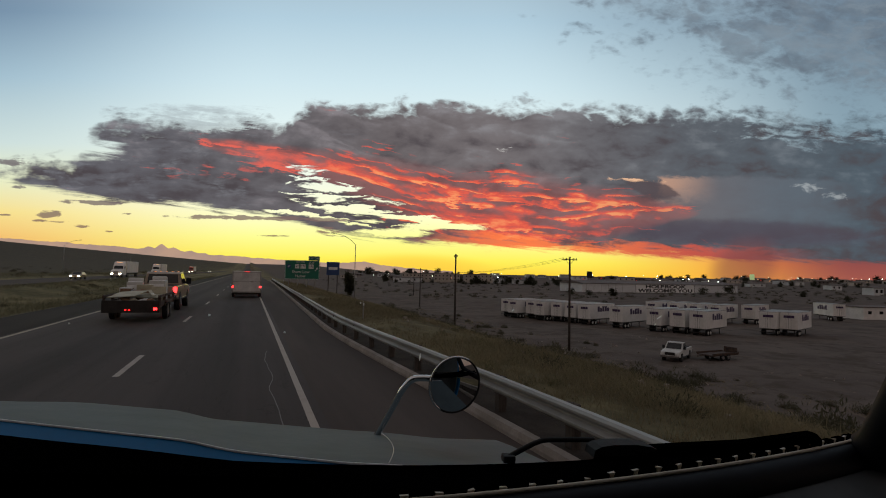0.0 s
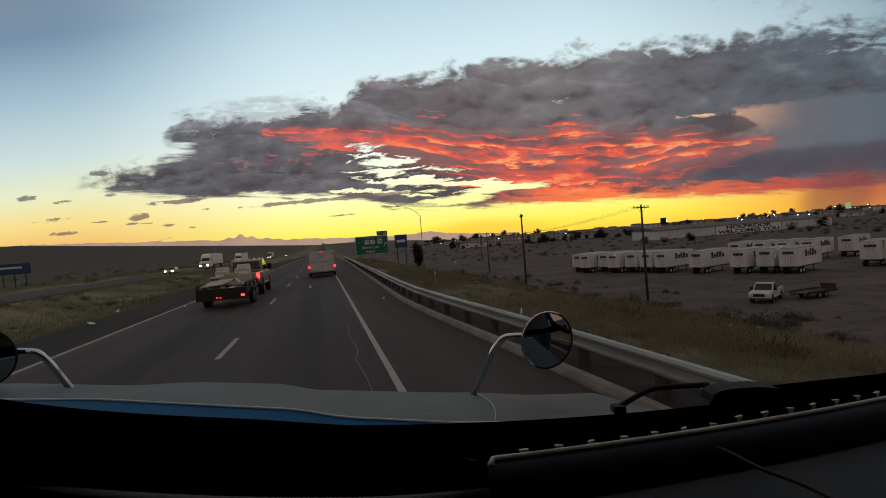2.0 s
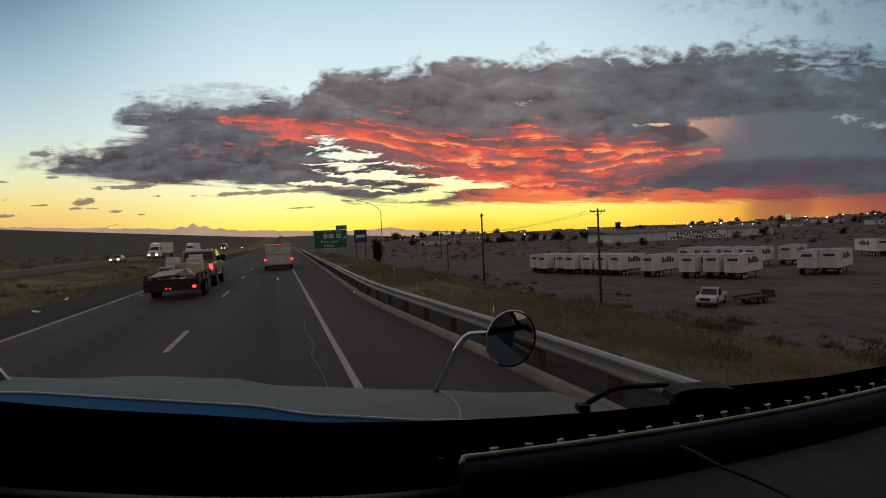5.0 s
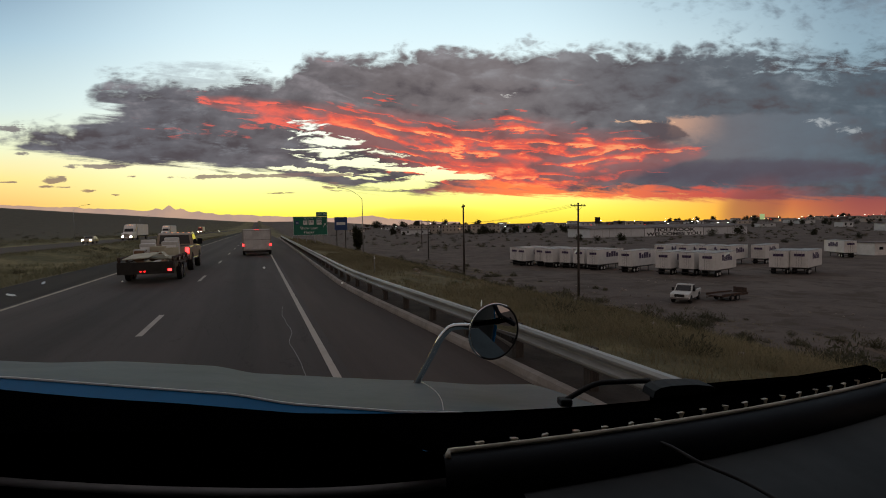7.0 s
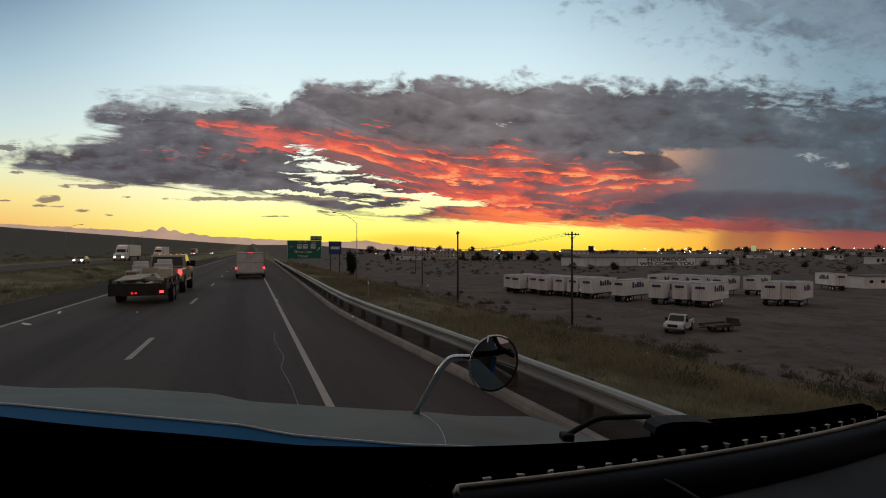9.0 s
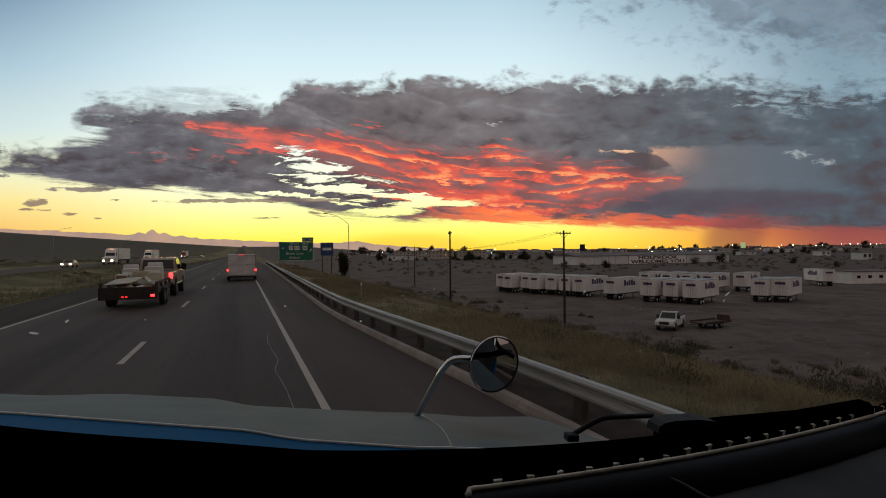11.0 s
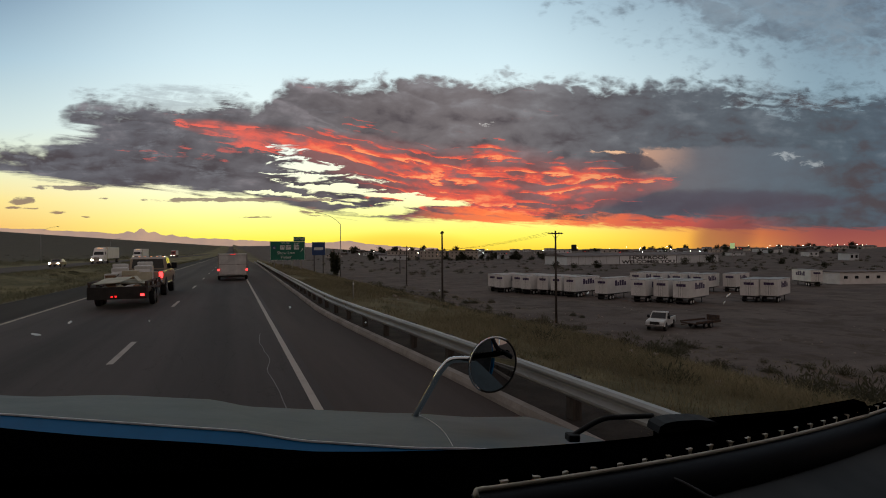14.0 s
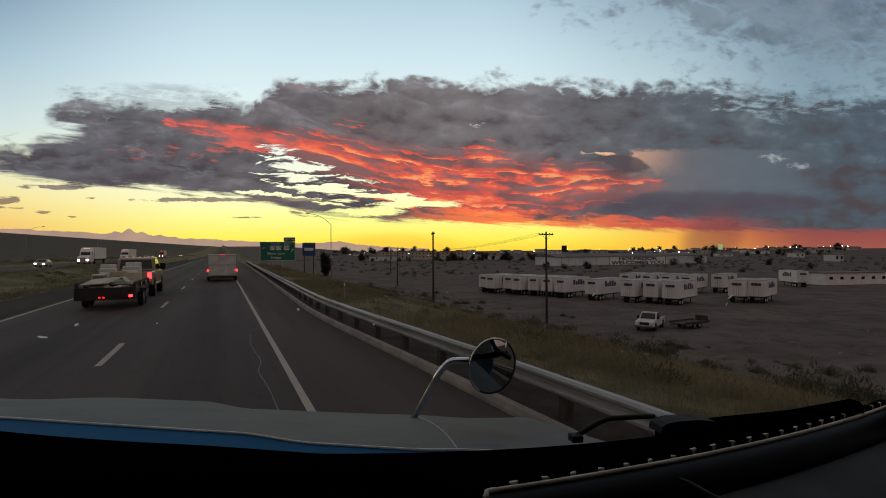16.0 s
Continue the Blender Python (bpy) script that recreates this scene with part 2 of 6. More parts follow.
    for px, py, rx, ry, fall in ((400, 218, 62, 10, 0.12), (490, 235, 85, 10, 0.15), (640, 268, 85, 11, 0.22), (745, 283, 115, 10, 0.10), (850, 297, 100, 9, 0.05),
                                 (665, 222, 26, 11, 0.1), (790, 322, 78, 10, 0.03), (900, 326, 62, 9, 0.1), (905, 268, 42, 15, 0.25), (955, 298, 46, 12, 0.5),
                                 (1040, 308, 85, 9, 0.05), (1130, 330, 95, 7, -0.03), (1240, 325, 60, 6, -0.02), (845, 346, 105, 9, 0.06), (1030, 345, 62, 7, -0.02), (890, 372, 125, 10, 0.07),
                                 (960, 390, 165, 10, 0.05), (470, 262, 62, 8, 0.15), (290, 276, 55, 6, 0.0), (700, 355, 60, 7, 0.05)):
        b = k.blob(u, v, (px - 784) / 100, (445 - py) / 100, rx / 100, ry / 100 * 1.5, fall)
        flame = b if flame is None else k.big(flame, b)
    flame = k.big(flame, -1.0)
    heat = k.add(k.add(k.mul(k.big(near, -1.5), 0.26), k.mul(flame, 0.26)), k.add(k.mul(k.sub(folds, 0.48), 1.25), k.add(k.mul(s0, 0.8), k.add(k.mul(f0, 0.4), k.mul(c0, 1.1)))))
    heat = k.sub(heat, k.mul(k.step(u, 4.4, 5.2), 0.6))
    flecks = k.step(k.add(k.mul(k.blob(u, v, -3.9, 1.72, 2.1, 0.2), 0.4), k.add(k.mul(s0, 1.8), k.mul(f0, 1.8))), 0.42, 0.85)
    blaze = k.mul(k.step(heat, -0.2, 0.5), k.lerp(u, 2.0, 4.4, 0.95, 0.6))
    core = k.mul(k.step(heat, 0.28, 0.8), k.lerp(u, -3.0, -0.6, 0.3, 1.0))
    warm = k.mul(k.step(k.add(near, k.add(k.mul(f0, 0.8), k.mul(c0, 1.6))), -0.5, 0.8), 0.5)
    cloud = k.mix(warm, cloud, (158, 94, 90))
    ember = k.mix(core, (238, 92, 72), (255, 162, 106))
    ember = k.mix(k.step(u, -1.2, -3.6), ember, (230, 104, 90))
    cloud = k.mix(k.mul(flecks, 0.8), cloud, (206, 98, 88))
    rim = k.sub(v, low)
    edge = k.mul(k.mul(k.step(k.add(k.mul(k.sub(0.34, rim), 2.6), k.add(k.mul(s0, 1.6), k.mul(f0, 0.7))), 0.1, 0.55), k.step(u, -1.0, 1.4)), k.step(u, 7.0, 4.2))
    cloud = k.mix(k.math("MAXIMUM", blaze, 0.0), cloud, ember)
    cloud = k.mix(k.mul(edge, 0.88), cloud, k.mix(k.step(u, 2.2, 4.6), (255, 128, 72), (204, 88, 72)))
    sky = k.mix(k.mul(wisp, 0.55), sky, (150, 158, 164))
    sky = k.mix(bank, sky, cloud)
    sky = k.mix(k.mul(spark, 0.8), sky, (228, 226, 222))
    sky = k.mix(k.mul(pearl, 0.5), sky, (186, 192, 194))
    sky = k.mix(k.mul(glint, 0.8), sky, (250, 200, 160))
    # rain shaft over the town
    shaft = k.mul(k.step(k.blob(u, v, 5.35, 0.2, 0.75, 0.75, -0.3), 0.0, 0.9), k.step(v, 1.0, 0.4))
    sky = k.mix(k.mul(shaft, 0.6), sky, (122, 70, 70))

    # loose clouds: high puffs to the right, scraps low on the left, thin bars
    puffs = k.step(k.add(k.mul(k.blob(u, v, 7.5, 4.5, 4.8, 1.35, 0.1), 0.5), k.add(k.add(k.mul(c0, 1.3), k.mul(f0, 0.5)), k.mul(billow, 1.5))), -0.2, 0.6)
    sky = k.mix(k.mul(puffs, k.lerp(fine, 0.35, 0.62, 0.55, 0.92)), sky, k.mix(k.step(k.add(c0, k.mul(f0, 0.5)), -0.12, 0.2), (92, 103, 116), (124, 138, 150)))
    scraps = [(-7.0, 0.92, 0.34, 0.075, 0.0), (-6.96, 0.8, 0.42, 0.035, 0.0), (-6.42, 0.73, 0.2, 0.035, 0.0), (-5.9, 0.64, 0.08, 0.018, 0.0), (-5.65, 0.96, 0.13, 0.018, 0.0),
              (-7.85, 0.9, 0.2, 0.02, 0.0), (-7.55, 1.4, 0.14, 0.04, 0.0), (-7.6, 1.84, 0.4, 0.12, 0.0), (-3.1, 0.93, 1.9, 0.045, 0.0),
              (-1.95, 0.72, 0.34, 0.09, 0.0), (-2.9, 0.62, 0.5, 0.018, 0.0), (-6.3, 1.15, 0.7, 0.04, 0.02), (-8.9, 1.02, 0.42, 0.05, 0.0), (-8.5, 1.36, 0.28, 0.04, 0.0), (-8.55, 0.74, 0.36, 0.05, 0.0), (-9.4, 1.5, 0.3, 0.06, 0.0)]
    scrap = None
    for cx, cy, rx, ry, lean in scraps:
        b = k.big(k.blob(u, v, cx, cy, rx, ry, lean), -3.0)
        scrap = b if scrap is None else k.big(scrap, b)
    scrap = k.step(k.add(scrap, k.add(k.mul(b0, 4.5), k.mul(f0, 5.0))), 0.2, 0.9)
    sky = k.mix(k.mul(scrap, 0.85), sky, k.mix(k.step(v, 0.5, 1.4), (134, 104, 92), (112, 104, 108)))

    # the rest of the dome
    dome = k.node("ShaderNodeTexSky", sky_type="NISHITA")
    dome.sun_disc, dome.sun_elevation, dome.sun_rotation = False, radians(2.0), radians(17.5)
    back = k.node("ShaderNodeMix", data_type="RGBA", blend_type="MULTIPLY")
    back.inputs["Factor"].default_value = 1.0
    k.plug(back.inputs[6], dome.outputs[0])
    back.inputs[7].default_value = (0.08, 0.07, 0.06, 1)
    evening = k.colours(xyz.outputs[2], -0.1, 1.0, [(-0.1, (60, 58, 60)), (0.0, (132, 112, 106)), (0.3, (134, 122, 118)), (1.0, (128, 122, 122))])
    rest = k.node("ShaderNodeMix", data_type="RGBA", blend_type="ADD")
    rest.inputs["Factor"].default_value = 0.3
    k.plug(rest.inputs[6], evening)
    k.plug(rest.inputs[7], back.outputs[2])
    sky = k.mix(k.step(xyz.outputs[1], 0.34, 0.14), sky, rest.outputs[2])

    shine = k.node("ShaderNodeBackground")
    k.plug(shine.inputs[0], sky)
    shine.inputs[1].default_value = 1.0
    k.nt.links.new(shine.outputs[0], k.node("ShaderNodeOutputWorld").inputs[0])


build_sky()

# ---- materials ----
def surface(name, dark, light, scale=1.0, rough=0.8, bump=0.2, metal=0.0, coat=0.0, stretch=(1, 1, 1), grit=40.0, depth=0.01, spec=0.5, own=False, edge=(0.35, 0.65)):
    """Two-scale variation between two base colours, with relief. scale: patches per metre; grit: grains per metre."""
    m = bpy.data.materials.new(name)
    m.use_nodes = True
    k = Tree(m.node_tree)
    b = m.node_tree.nodes["Principled BSDF"]
    tex = k.node("ShaderNodeTexCoord") if own else k.node("ShaderNodeNewGeometry")
    put = k.node("ShaderNodeMapping")
    k.plug(put.inputs[0], tex.outputs["Object"] if own else tex.outputs["Position"])
    put.inputs["Scale"].default_value = stretch
    big = k.noise(put.outputs[0], scale, 5.0, 0.6, 0.3)
    small = k.noise(put.outputs[0], grit, 4.0, 0.65)
    f = k.step(k.add(k.mul(big, 0.72), k.mul(small, 0.28)), *edge)
    n = k.node("ShaderNodeMix", data_type="RGBA")
    k.plug(n.inputs["Factor"], f)
    n.inputs[6].default_value, n.inputs[7].default_value = (*dark, 1), (*light, 1)
    k.plug(b.inputs["Base Color"], n.outputs[2])
    k.plug(b.inputs["Roughness"], k.lerp(small, 0.2, 0.8, max(rough - 0.08, 0.02), min(rough + 0.08, 1.0)))
    b.inputs["Metallic"].default_value = metal
    b.inputs["Coat Weight"].default_value = coat
    b.inputs["Coat Roughness"].default_value = 0.06
    b.inputs["Specular IOR Level"].default_value = spec
    if bump:
        w = k.node("ShaderNodeBump")
        w.inputs["Strength"].default_value, w.inputs["Distance"].default_value = bump, depth
        k.plug(w.inputs["Height"], k.add(k.mul(big, 0.4), small))
        k.plug(b.inputs["Normal"], w.outputs[0])
    return m


def lamp(name, colour, power):
    m = bpy.data.materials.new(name)
    m.use_nodes = True
    b = m.node_tree.nodes["Principled BSDF"]
    b.inputs["Base Color"].default_value = (*colour, 1)
    b.inputs["Emission Color"].default_value = (*colour, 1)
    b.inputs["Emission Strength"].default_value = power
    return m


ASPHALT = surface("asphalt", (0.050, 0.041, 0.039), (0.075, 0.062, 0.059), 0.9, 0.88, 0.5, stretch=(1, 0.035, 1), grit=60, depth=0.004, spec=0.25)
SHOULDER = surface("shoulder_asphalt", (0.055, 0.043, 0.039), (0.082, 0.065, 0.058), 0.7, 0.9, 0.5, stretch=(1, 0.06, 1), grit=50, depth=0.004, spec=0.2)
DARK_EDGE = surface("dark_worn_asphalt", (0.026, 0.022, 0.020), (0.044, 0.037, 0.033), 0.6, 0.92, 0.5, stretch=(1, 0.1, 1), grit=40, depth=0.006, spec=0.15)
LINE = surface("road_paint", (0.20, 0.17, 0.145), (0.36, 0.31, 0.27), 1.6, 0.7, 0.2, grit=30, depth=0.002, edge=(0.2, 0.5))
LINE_YELLOW = surface("yellow_road_paint", (0.25, 0.21, 0.165), (0.43, 0.37, 0.28), 1.6, 0.7, 0.2, grit=30, depth=0.002)
SEAL = surface("crack_sealant", (0.09, 0.085, 0.08), (0.17, 0.16, 0.15), 2, 0.6, 0.1)
CONCRETE = surface("kerb_concrete", (0.19, 0.165, 0.145), (0.31, 0.275, 0.25), 1.2, 0.85, 0.4, grit=25)
STEEL = surface("galvanised_steel", (0.24, 0.23, 0.215), (0.36, 0.35, 0.33), 0.8, 0.5, 0.1, metal=0.55, stretch=(1, 0.3, 1), grit=12)
POST_WOOD = surface("weathered_post_wood", (0.03, 0.024, 0.02), (0.075, 0.06, 0.05), 3, 0.9, 0.6, stretch=(6, 6, 0.6), grit=30)
GRAVEL = surface("dark_gravel", (0.020, 0.016, 0.013), (0.045, 0.036, 0.030), 1.5, 0.95, 0.6, grit=22, depth=0.01, spec=0.1)


def wear(m, start, lane):
    """Darker oil bands along the middle of each lane, with patchy edges."""
    k = Tree(m.node_tree)
    b = m.node_tree.nodes["Principled BSDF"]
    base = b.inputs["Base Color"].links[0].from_socket
    pos = k.node("ShaderNodeNewGeometry").outputs["Position"]
    xyz = k.node("ShaderNodeSeparateXYZ")
    k.plug(xyz.inputs[0], pos)
    n = k.noise(k.vec(k.mul(xyz.outputs[0], 1.2), k.mul(xyz.outputs[1], 0.05)), 1.0, 4.0, 0.6)
    wave = k.math("COSINE", k.mul(k.sub(k.add(xyz.outputs[0], k.mul(k.sub(n, 0.5), 0.6)), start), 6.2832 / lane))
    dim = k.node("ShaderNodeMix", data_type="RGBA", blend_type="MULTIPLY")
    k.plug(dim.inputs["Factor"], k.mul(k.step(wave, 0.2, 1.0), 0.8))
    k.plug(dim.inputs[6], base)
    dim.inputs[7].default_value = (0.74, 0.74, 0.75, 1)
    patch = k.noise(k.vec(k.mul(xyz.outputs[0], 0.35), k.mul(xyz.outputs[1], 0.06), 5.0), 1.0, 6.0, 0.65, 0.4)
    crack = k.math("ABSOLUTE", k.sub(k.noise(k.vec(k.mul(xyz.outputs[0], 0.9), k.mul(xyz.outputs[1], 0.22), 9.0), 1.0, 5.0, 0.6, 0.6), 0.5))
    old = k.node("ShaderNodeMix", data_type="RGBA", blend_type="MULTIPLY")
    old.inputs["Factor"].default_value = 1.0
    k.plug(old.inputs[6], dim.outputs[2])
    tone = k.mul(k.lerp(patch, 0.3, 0.7, 0.84, 1.14), k.lerp(crack, 0.0, 0.006, 0.72, 1.0))
    k.plug(old.inputs[7], k.vec(tone, tone, tone))
    k.plug(b.inputs["Base Color"], old.outputs[2])


wear(ASPHALT, -0.68, 3.46)


# ---- building helpers ----
def part(name, bm, material, parent=None, label="", smooth=False):
    """One mesh object from a bmesh, under a thing or a part."""
    me = bpy.data.meshes.new(name)
    bm.to_mesh(me)
    bm.free()
    if smooth:
        me.shade_smooth()
    me.materials.append(material)
    ob = new(name, me)
    ob.parent = parent
    if label:
        ob["label"] = label
    return ob


def thing(name, label, category, m=None, group="", kind=""):
    """An empty at the thing's base, which carries its parts."""
    ob = tagged(new(name), label, category, group, kind)
    ob.empty_display_size = 0.1
    if m is not None:
        ob.matrix_basis = m
    return ob


def box(bm, x0, y0, z0, x1, y1, z1, bevel=0.0):
    r = bmesh.ops.create_cube(bm, size=1.0)
    vs = r["verts"]
    bmesh.ops.scale(bm, vec=(x1 - x0, y1 - y0, z1 - z0), verts=vs)
    bmesh.ops.translate(bm, vec=((x0 + x1) / 2, (y0 + y1) / 2, (z0 + z1) / 2), verts=vs)
    if bevel:
        es = list({e for v in vs for e in v.link_edges})
        bmesh.ops.bevel(bm, geom=es, offset=bevel, segments=2, affect="EDGES", profile=0.6)
    return bm


def block(x0, y0, z0, x1, y1, z1, bevel=0.0):
    return box(bmesh.new(), x0, y0, z0, x1, y1, z1, bevel)


def tube(points, radius, sides=10, bm=None, ends=True):
    """A tube along a line of points; radius: one number or one for each point."""
    bm = bm or bmesh.new()
    pts = [Vector(p) for p in points]
    rs = radius if isinstance(radius, (list, tuple)) else [radius] * len(pts)
    rings = []
    for i, p in enumerate(pts):
        way = (pts[min(i + 1, len(pts) - 1)] - pts[max(i - 1, 0)]).normalized()
        q = way.to_track_quat("Z", "Y")
        rings.append([bm.verts.new(p + q @ Vector((rs[i] * math.cos(a), rs[i] * math.sin(a), 0))) for a in (2 * math.pi * j / sides for j in range(sides))])
    for a, b in zip(rings, rings[1:]):
        for j in range(sides):
            bm.faces.new((a[j], a[(j + 1) % sides], b[(j + 1) % sides], b[j]))
    if ends:
        bm.faces.new(rings[0][::-1])
        bm.faces.new(rings[-1])
    return bm


def bend(points, n=6):
    """A smooth line through the points."""
    p = [Vector(q) for q in points]
    p = [2 * p[0] - p[1]] + p + [2 * p[-1] - p[-2]]
    out = []
    for a, b, c, d in zip(p, p[1:], p[2:], p[3:]):
        for i in range(n):
            t = i / n
            out.append(0.5 * (2 * b + (c - a) * t + (2 * a - 5 * b + 4 * c - d) * t * t + (3 * b - a - 3 * c + d) * t ** 3))
    return out + [p[-2]]


def sheet(rows, close=False):
    """A skin over rows of points."""
    bm = bmesh.new()
    vs = [[bm.verts.new(p) for p in row] for row in rows]
    for a, b in zip(vs, vs[1:]):
        for i in range(len(a) - 1):
            bm.faces.new((a[i], a[i + 1], b[i + 1], b[i]))
        if close:
            bm.faces.new((a[-1], a[0], b[0], b[-1]))
    return bm


def disc(bm, m, radius, depth, sides=24, bevel=0.0):
    """A short cylinder along the local z of m."""
    r = bmesh.ops.create_cone(bm, cap_ends=True, segments=sides, radius1=radius, radius2=radius, depth=depth, matrix=m)
    if bevel:
        es = [e for e in {e for v in r["verts"] for e in v.link_edges} if len(e.link_faces) == 2 and any(len(f.verts) > 4 for f in e.link_faces)]
        bmesh.ops.bevel(bm, geom=es, offset=bevel, segments=2, affect="EDGES")
    return bm


def prism(profile, x0, x1, bevel=0.0, tuck=0.0, above=9.0):
    """A side view (y, z) drawn out from x0 to x1; what lies higher than above leans in by tuck."""
    bm = bmesh.new()
    mid = (x0 + x1) / 2
    sides = []
    for x in (x0, x1):
        sides.append([bm.verts.new((mid + (x - mid) * (1 - (tuck if z > above else 0)), y, z)) for y, z in profile])
    n = len(profile)
    bm.faces.new(sides[0])
    bm.faces.new(sides[1][::-1])
    for i in range(n):
        bm.faces.new((sides[0][(i + 1) % n], sides[0][i], sides[1][i], sides[1][(i + 1) % n]))
    bmesh.ops.recalc_face_normals(bm, faces=bm.faces)
    if bevel:
        bmesh.ops.bevel(bm, geom=list(bm.edges), offset=bevel, segments=2, affect="EDGES", profile=0.6)
    return bm


def pane(points, thick=0.012):
    """A thin plate through the corner points, standing out along its normal."""
    bm = bmesh.new()
    p = [Vector(q) for q in points]
    n = (p[1] - p[0]).cross(p[2] - p[0]).normalized() * thick
    a, b = [bm.verts.new(q) for q in p], [bm.verts.new(q + n) for q in p]
    bm.faces.new(a[::-1])
    bm.faces.new(b)
    for i in range(len(p)):
        j = (i + 1) % len(p)
        bm.faces.new((a[i], a[j], b[j], b[i]))
    return bm


def ease(x, a, b):
    t = min(max((x - a) / (b - a), 0.0), 1.0)
    return t * t * (3 - 2 * t)


# ---- the land ----
ROAD_L, ROAD_R = -9.4, 4.15


def land(x, y):
    """Height of the ground: the road on a bank, a yard below it to the right, a plain that rises to the left."""
    r = math.hypot(x, y)
    az = math.degrees(math.atan2(x, max(y, 1.0))) if y > 0 else 0.0
    z = -0.07 if ROAD_L - 0.3 < x < ROAD_R + 0.6 else -0.1
    if x > 4.7:
        z -= 6.7 * ease(x, 4.2, 36.0)
        z += 8.0 * ease(r, 330, 900)
    if x < -9.6:
        z -= 0.9 * ease(-x, 9.4, 15.0) - 0.8 * ease(-x, 19.0, 25.0)
        z -= 1.5 * ease(-x, 40.0, 90.0)
    up = 0.012 + 0.00125 * min(max(-az, 0.0), 26.0) - 0.011 * ease(az, 4.0, 16.0)
    z += r * up * ease(r, 500, 3000)
    rough = ease(x, 6.0, 14.0) + ease(-x, 10.5, 13.0) * (1.0 - ease(-x, 22.0, 24.0) * ease(x, -42.0, -40.0))
    if rough > 0 and not (40 < x < 170 and -20 < y < 190):
        z += rough * 0.28 * (noise.noise((x * 0.14, y * 0.14, 0.0)) + 0.6 * noise.noise((x * 0.5, y * 0.5, 4.0)))
    return z


def span(reach, n, tight):
    t = np.linspace(-1, 1, n)
    return reach * np.sinh(t * tight) / math.sinh(tight)


def build_land():
    xs, ys = span(3300.0, 281, 7.2), span(3300.0, 261, 6.4)
    return part("ground", sheet([[(x, y, land(x, y)) for x in xs] for y in ys]), DESERT, smooth=True)


def desert():
    """Brown dirt in the field, olive-tan turf on the median and plain, pale tracks in the yard."""
    m = surface("dry_desert_ground", (0.100, 0.082, 0.074), (0.150, 0.124, 0.110), 0.11, 0.95, 0.7, grit=3.0, depth=0.08, spec=0.1)
    k = Tree(m.node_tree)
    b = m.node_tree.nodes["Principled BSDF"]
    base = b.inputs["Base Color"].links[0].from_socket
    pos = k.node("ShaderNodeNewGeometry").outputs["Position"]
    xyz = k.node("ShaderNodeSeparateXYZ")
    k.plug(xyz.inputs[0], pos)
    n = k.noise(pos, 0.06, 5.0, 0.6, 0.4)
    fine = k.noise(pos, 1.4, 5.0, 0.65)
    turf = k.mix(k.step(k.add(k.mul(n, 0.7), k.mul(fine, 0.3)), 0.38, 0.64), (86, 84, 60), (142, 132, 98))
    side = k.step(k.add(xyz.outputs[0], k.mul(k.sub(n, 0.5), 5.0)), -9.6, -12.5)
    far = k.step(xyz.outputs[0], -220.0, -60.0)
    bank = k.mul(k.mul(k.step(k.add(xyz.outputs[0], k.mul(k.sub(n, 0.5), 26.0)), 24.0, 10.0), k.step(xyz.outputs[0], 4.0, 5.0)), 0.85)
    c = k.mix(k.big(k.mul(side, k.lerp(far, 0.0, 1.0, 0.35, 1.0)), bank), base, turf)
    mottle = k.noise(pos, 0.35, 6.0, 0.62, 0.5)
    c = k.mix(k.mul(k.step(mottle, 0.52, 0.36), k.mul(k.step(xyz.outputs[0], 5.0, 9.0), 0.6)), c, (72, 64, 54))
    ruts = k.noise(k.vec(k.mul(xyz.outputs[0], 1.0), k.mul(xyz.outputs[1], 0.22)), 0.32, 5.0, 0.6, 0.8)
    c = k.mix(k.mul(k.step(ruts, 0.58, 0.72), k.mul(k.step(xyz.outputs[0], 10.0, 24.0), 0.6)), c, (112, 99, 89))
    brush = k.mul(k.step(k.add(xyz.outputs[0], k.mul(k.sub(n, 0.5), 20.0)), -38.0, -60.0), k.lerp(fine, 0.3, 0.7, 0.75, 0.4))
    c = k.mix(brush, c, (56, 53, 45))
    k.plug(b.inputs["Base Color"], c)
    return m


DESERT = desert()
tagged(build_land(), "brown desert ground with dry scrub falling away from the road bank", "ground", kind="structure")


def strip(name, x0, x1, y0, y1, z, material, parent=None, label="", n=60, smooth=False):
    ys = [y0 + (y1 - y0) * (i / n) ** 2.2 for i in range(n + 1)] if y1 - y0 > 50 else [y0, y1]
    rows = []
    for y in ys:
        lift = land(-2.0, y) + 0.07
        rows.append([(x0, y, lift + z - 0.3), (x0, y, lift + z), (x1, y, lift + z), (x1, y, lift + z - 0.3)])
    return part(name, sheet(rows), material, parent, label)


road = strip("road", ROAD_L, 1.3, -60, 1500, 0.0, ASPHALT)
tagged(road, "two-lane worn grey asphalt highway with faded lane paint", "road", kind="structure")
shoulder = strip("road_shoulder", 1.3, ROAD_R, -60, 1500, -0.004, SHOULDER)
tagged(shoulder, "brown-grey asphalt hard shoulder beside the guardrail", "shoulder", kind="structure")
inner = strip("road_shoulder", -9.75, -7.2, -60, 1500, 0.004, DARK_EDGE)
tagged(inner, "dark worn asphalt shoulder beside the grassy median", "shoulder", kind="structure")
far_road = strip("opposite_road", -38.0, -27.0, -300, 1500, -0.12, SHOULDER)
tagged(far_road, "opposite asphalt carriageway beyond the grassy median", "road", kind="structure")


